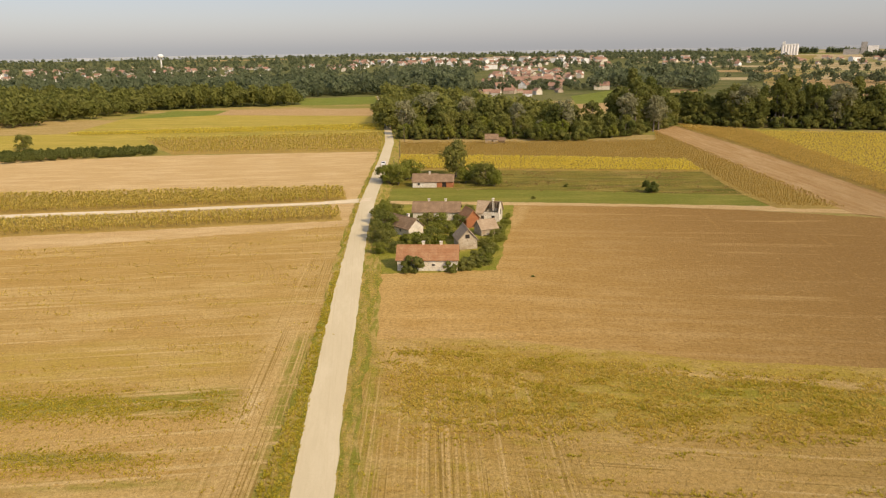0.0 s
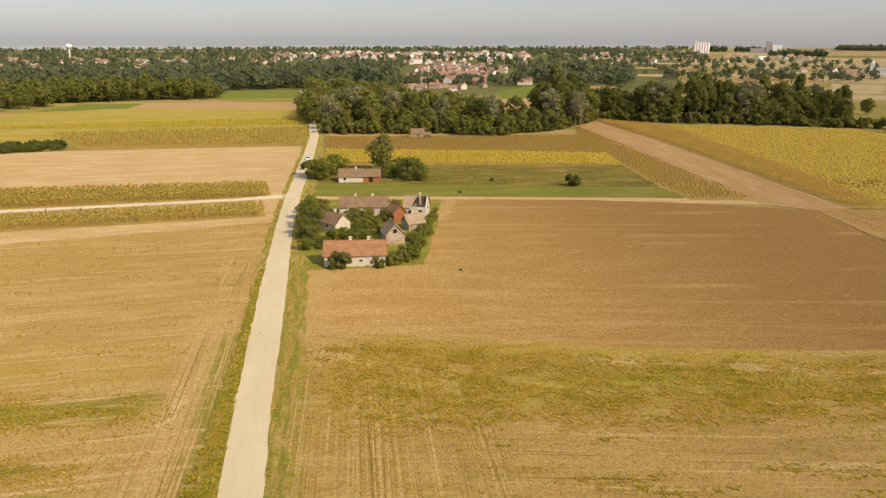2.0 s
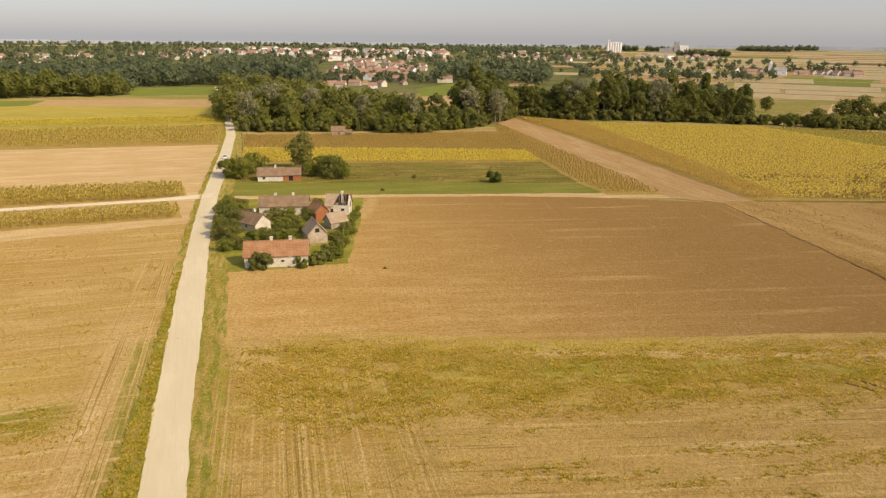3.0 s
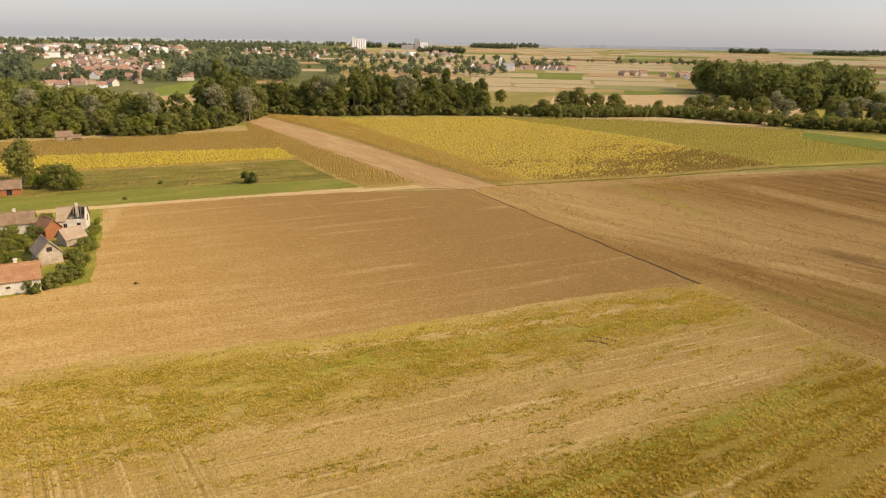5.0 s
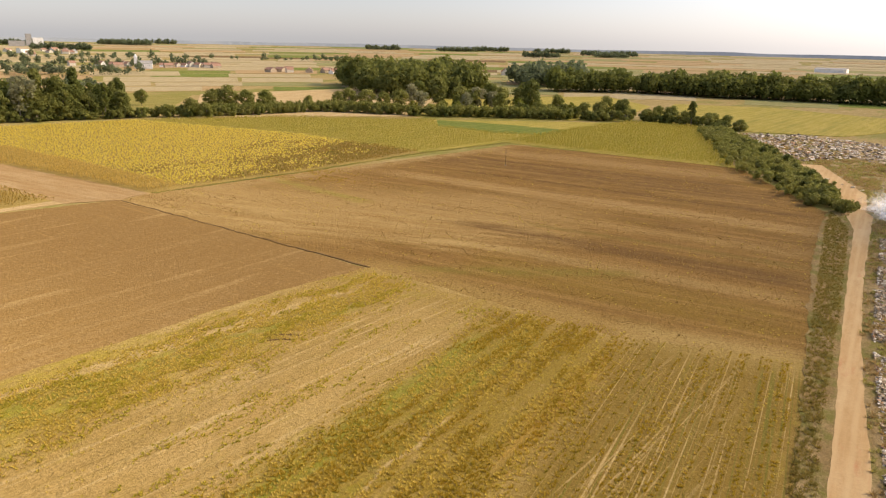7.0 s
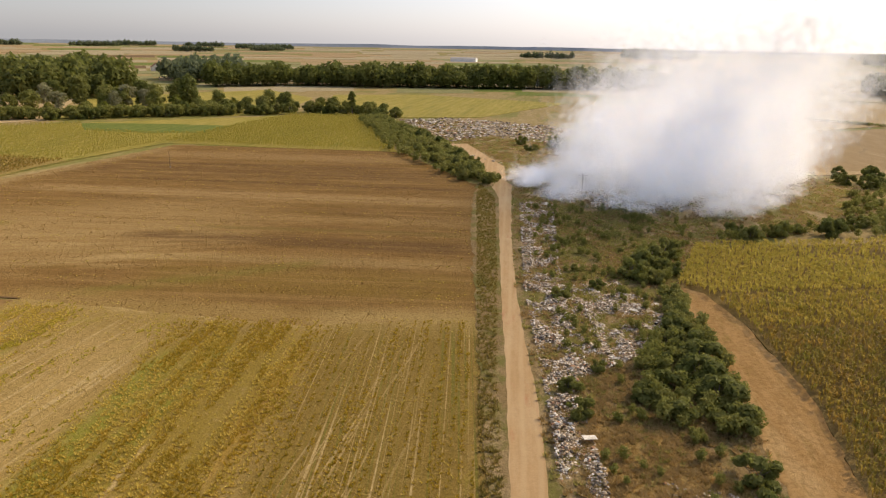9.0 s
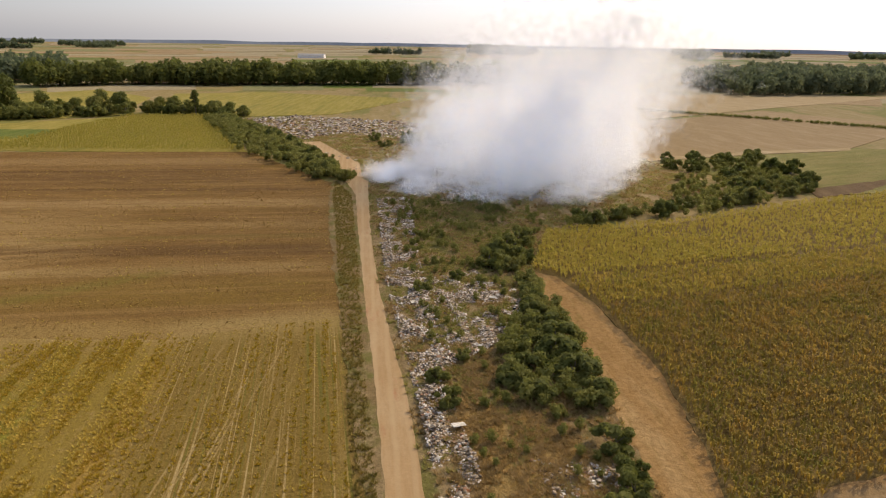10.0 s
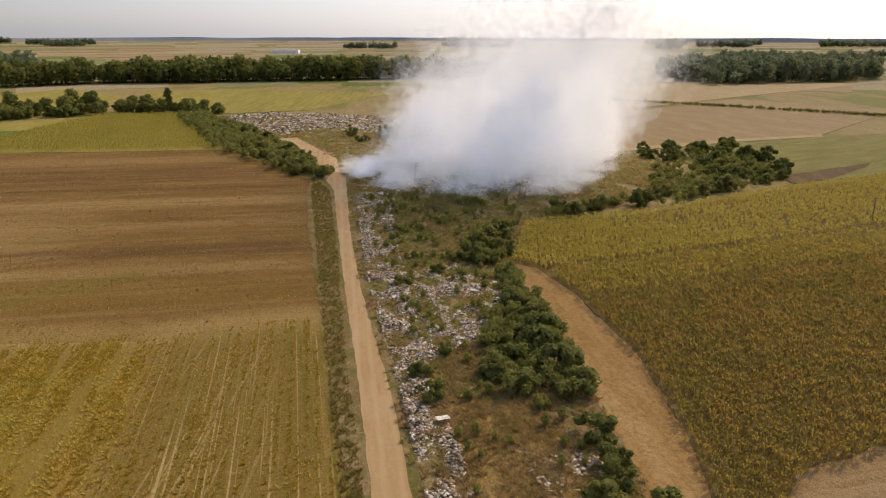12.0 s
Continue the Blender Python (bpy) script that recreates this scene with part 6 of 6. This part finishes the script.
# ---- the dump ----
def crumple(seed, n=4):
    """A bent scrap of sheet or board."""
    r = np.random.default_rng(seed)
    v = np.array([(-.5, -.4, 0), (.5, -.4, .05), (.5, .4, 0.1), (-.5, .4, 0.0), (0, 0, 0.35)]) + r.normal(0, 0.12, (5, 3))
    v[:, 2] = np.abs(v[:, 2])
    return v, np.array([(0, 1, 4), (1, 2, 4), (2, 3, 4), (3, 0, 4)])


def chunk(lx, ly, lz):
    v = np.array([(a * lx / 2, b * ly / 2, c * lz) for c in (0, 1) for a, b in ((-1, -1), (1, -1), (1, 1), (-1, 1))], float)
    f = [(4, 5, 6), (4, 6, 7), (0, 1, 5), (0, 5, 4), (1, 2, 6), (1, 6, 5), (2, 3, 7), (2, 7, 6), (3, 0, 4), (3, 4, 7)]
    return v, np.array(f)


HEAP_NEAR = [(30, -9), (61, -9), (82, -9), (127, -8), (200, -10), (205, -20), (140, -16), (112, -15), (84, -13.6), (60, -14), (30, -13.5)]
HEAP_MID = [(88, -12), (128, -12), (132, -26), (118, -33), (104, -30), (94, -20)]
HEAP_LOW = [(52, -22), (66, -20), (64, -29), (52, -30)]
HEAP_FAR = [(411, 55), (430, 25), (413, -14), (387, -50), (327, -32), (350, -1), (323, 19), (290, 10), (262, -12), (300, 20), (343, 33)]
HEAP_FIRE = [(248, -12), (205, -20), (194, -51), (199, -78), (233, -102), (262, -110), (250, -90), (215, -60), (225, -25)]


def heap_height(x, y, k):
    return 0.9 * max(0.0, noise.fractal(Vector((x / 5, y / 4, k)), 0.9, 2.0, 3) + 0.25)


def rubbish(poly, count, size, label, k, z=1.0, keep=-0.15):
    p = spread(poly, count)
    h = np.array([heap_height(x, y, k) for x, y in p])
    on = h > 0.02 + keep
    p, h = p[on], h[on] * z
    at = np.column_stack([p, h * rng.uniform(0.3, 1.0, len(p))])
    n = len(at)
    cut = [int(n * q) for q in (0, 0.45, 0.7, 0.9, 1)]
    for i, t in enumerate((crumple(1), crumple(2), chunk(0.9, 0.5, 0.4), chunk(1.8, 0.16, 0.12))):
        scatter("rubbish", t, at[cut[i]:cut[i + 1]], M_WASTE, size, label, "rubbish")


rubbish(HEAP_NEAR, 26000, 0.38, "heaped mixed rubbish along the dirt road", 1.0, 1.3, -0.04)
rubbish(HEAP_MID, 28000, 0.37, "pale rubbish spread over the weeds", 2.0, 1.0, 0.03)
rubbish(HEAP_LOW, 1500, 0.45, "white scraps among low weeds", 3.0, 0.6)
rubbish(HEAP_FAR, 5200, 1.3, "wide heaps of pale rubbish at the far dump", 4.0, 1.5, 0.05)
rubbish(HEAP_FIRE, 2200, 0.9, "rubbish round the smouldering heap", 5.0)
def clear(p):
    return p[~inside(p, DIRT_A) & ~inside(p, STRIP) & ~(inside(p, DRY) & (rng.uniform(0, 1, len(p)) < 0.35)) & ~inside(p, [(320, 17), (322, 9), (262, -7), (232, -7), (232, -1), (252, 1)])]


scatter("scrub_weeds", WEEDS, lift(clear(streaky(spread(DUMP, 32000), 0, 9, 6, 0.0, 4.0))), M_BROWNSCRUB, 1.0, "brown-green scrub weeds over the dump", "weeds")
scatter("scrub_weeds", WEEDS, lift(clear(streaky(spread(DUMP, 26000), 0, 8, 6, -0.02, 9.0))), M_SCRUB, 1.0, "olive scrub weeds over the dump", "weeds")
scatter("dry_grass", WEEDS, lift(spread([(45, -14), (80, -14), (76, -24), (66, -30), (50, -24)], 2600)), M_STRAW, 0.6, "dry bleached grass between scrub", "grass")

scatter("scrub_weeds", WEEDS, lift(streaky(spread([(80, -12.5), (112, -14), (200, -20), (196, -48), (160, -44), (132, -28), (94, -18), (84, -24)], 3800), 0, 7, 5, -0.1, 14.0)), M_SCRUB, 0.95, "dense dark scrub between the heaps", "weeds")
scatter("tall_grass", WEEDS, lift(clear(streaky(spread([(30, -10), (84, -13), (96, -14), (92, -24), (76, -31), (50, -30), (30, -24)], 9000), 20, 6, 4, -0.25, 21.0))), M_BROWNSCRUB, 0.85, "tall tangled brown grass among the scrub", "grass")
scatter("scrub_weeds", WEEDS, lift(clear(streaky(spread([(84, -12), (200, -12), (196, -46), (160, -46), (128, -36), (94, -32), (80, -18)], 6500), 0, 6, 4, 0.1, 23.0))), M_SCRUB, 0.8, "leafy olive scrub over the rubbish", "weeds")
# single larger pieces lying on the heaps
def piece_mesh(name, kind, seed):
    r = random.Random(seed)
    bm = bmesh.new()
    if kind == "board":
        box(bm, -1.1, 1.1, -0.11, 0.11, 0, 0.06)
    elif kind == "panel":
        box(bm, -0.8, 0.8, -0.5, 0.5, 0, 0.05)
        bmesh.ops.subdivide_edges(bm, edges=bm.edges[:], cuts=1)
        for v in bm.verts:
            v.co.z += r.uniform(0, 0.1)
    elif kind == "sack":
        bmesh.ops.create_icosphere(bm, subdivisions=2, radius=0.45)
        for v in bm.verts:
            v.co *= r.uniform(0.8, 1.15)
            v.co.z = max(-0.12, v.co.z * 0.55)
    else:
        for i in range(16):
            a0, a1 = 2 * math.pi * i / 16, 2 * math.pi * (i + 1) / 16
            pr = [(0.2, 0), (0.34, 0), (0.34, 0.2), (0.2, 0.2)]
            q0 = [bm.verts.new((p * math.cos(a0), p * math.sin(a0), z)) for p, z in pr]
            q1 = [bm.verts.new((p * math.cos(a1), p * math.sin(a1), z)) for p, z in pr]
            for k in range(4):
                bm.faces.new((q0[k], q1[k], q1[(k + 1) % 4], q0[(k + 1) % 4]))
        bmesh.ops.remove_doubles(bm, verts=bm.verts, dist=0.001)
    bmesh.ops.recalc_face_normals(bm, faces=bm.faces)
    me = bpy.data.meshes.new(name)
    bm.to_mesh(me)
    bm.free()
    return me


drnd = random.Random(33)
for name, kind, label, mat, count in (("board", "board", "weathered timber board dumped on the heap", M_WOOD, 46), ("panel", "panel", "dented white panel dumped on the heap", M_PLASTER, 40),
                                      ("sack", "sack", "torn pale plastic sack on the heap", M_PLASTER, 44), ("tyre", "tyre", "worn black tyre lying on the heap", M_RUBBER, 14), ("brick_rubble", "sack", "lump of orange brick rubble", M_BRICK, 20)):
    me = piece_mesh(name, kind, 3)
    me.materials.append(mat)
    for x, y in spread(HEAP_NEAR if kind != "sack" else HEAP_NEAR, count // 2).tolist() + spread(HEAP_MID, count - count // 2).tolist():
        ob = tagged(new(name, me), label, name.replace("_", " "), "dumped " + name.replace("_", " ") + "s")
        ob.location = (x, y, 0.05 + heap_height(x, y, 1.0 if y > -13 else 2.0) * 0.8)
        ob.rotation_euler = (drnd.uniform(-0.25, 0.25), drnd.uniform(-0.25, 0.25), drnd.uniform(0, 6.28))
        ob.scale = [drnd.uniform(0.4, 0.75) if kind == "sack" else drnd.uniform(0.6, 1.05)] * 3

# ---- smoke ----
scene.cycles.transparent_max_bounces = 128
N = 560000
wisp = spread([(252, -8), (240, -12), (212, -24), (204, -21), (230, -7)], 4000)
sb = spread([(248, -11), (201, -22), (189, -43), (188, -71), (222, -99), (268, -122), (276, -76), (266, -36)], 30000)
base = sb[rng.integers(0, len(sb), N)]
low = rng.uniform(0, 1, N) < 0.014
base[low] = wisp[rng.integers(0, len(wisp), low.sum())]
u = rng.uniform(0, 1, N)
hgt = np.where(low, 5 * u ** 2, 92 * u ** 1.3)
grow = hgt / 92
sx = base[:, 0] + 10 * grow + rng.normal(0, 1, N) * (1.5 + 13 * grow)
sy = -62 + (base[:, 1] + 62) * (1 - 0.30 * np.sqrt(grow)) - 52 * grow ** 1.1 + rng.normal(0, 1, N) * (1.5 + 20 * grow)
field = sum(np.sin(sx * a + 1.3 * i) * np.sin(sy * b + 2.1 * i) * np.sin(hgt * c + i) for i, (a, b, c) in enumerate([(.11, .13, .08), (.23, .19, .15), (.37, .41, .24)]))
keep = rng.uniform(0, 1, N) < np.clip(0.5 + 0.85 * field - 0.3 * grow, 0.015, 1) * np.clip(1.1 * np.exp(-1.3 * grow), 0, 1)
P0 = np.column_stack([sx, sy, hgt + 0.3])[keep]
n = len(P0)
d1 = rng.normal(size=(n, 3))
d1 /= np.linalg.norm(d1, axis=1)[:, None]
d2 = np.cross(d1, rng.normal(size=(n, 3)))
d2 /= np.linalg.norm(d2, axis=1)[:, None]
sz = (rng.uniform(1.0, 2.2, n) * (0.75 + 1.6 * grow[keep]))[:, None]
sv = np.stack([P0 - d1 * sz, P0 + d1 * sz * 0.8 - d2 * sz * 0.8, P0 + d2 * sz], 1).reshape(-1, 3)
sv[:, 2] = np.maximum(sv[:, 2], 0.2)
tagged(new("smoke", mesh_np("smoke", sv, np.arange(n * 3).reshape(-1, 3), M_SMOKE)), "thick white smoke rising from the burning dump", "smoke", "", "stuff")

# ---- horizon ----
# The blue-grey is distance haze put into the ridge's base colour.
M_RIDGE = rough_mat("hazed_ridge", (0.27, 0.30, 0.32), (0.32, 0.345, 0.365), 0.004, 1.0, 0.0, (0.35, 0.37, 0.385))
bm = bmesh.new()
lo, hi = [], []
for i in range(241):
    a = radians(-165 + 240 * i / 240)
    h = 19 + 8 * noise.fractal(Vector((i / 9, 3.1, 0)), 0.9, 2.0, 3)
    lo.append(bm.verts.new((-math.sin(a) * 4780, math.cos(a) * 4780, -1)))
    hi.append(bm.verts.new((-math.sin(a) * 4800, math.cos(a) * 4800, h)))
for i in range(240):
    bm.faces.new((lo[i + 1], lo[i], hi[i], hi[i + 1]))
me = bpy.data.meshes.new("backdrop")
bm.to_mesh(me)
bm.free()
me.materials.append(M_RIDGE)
tagged(new("backdrop", me), "low wooded ridge along the horizon, coloured blue-grey as if in haze", "backdrop", "", "structure")
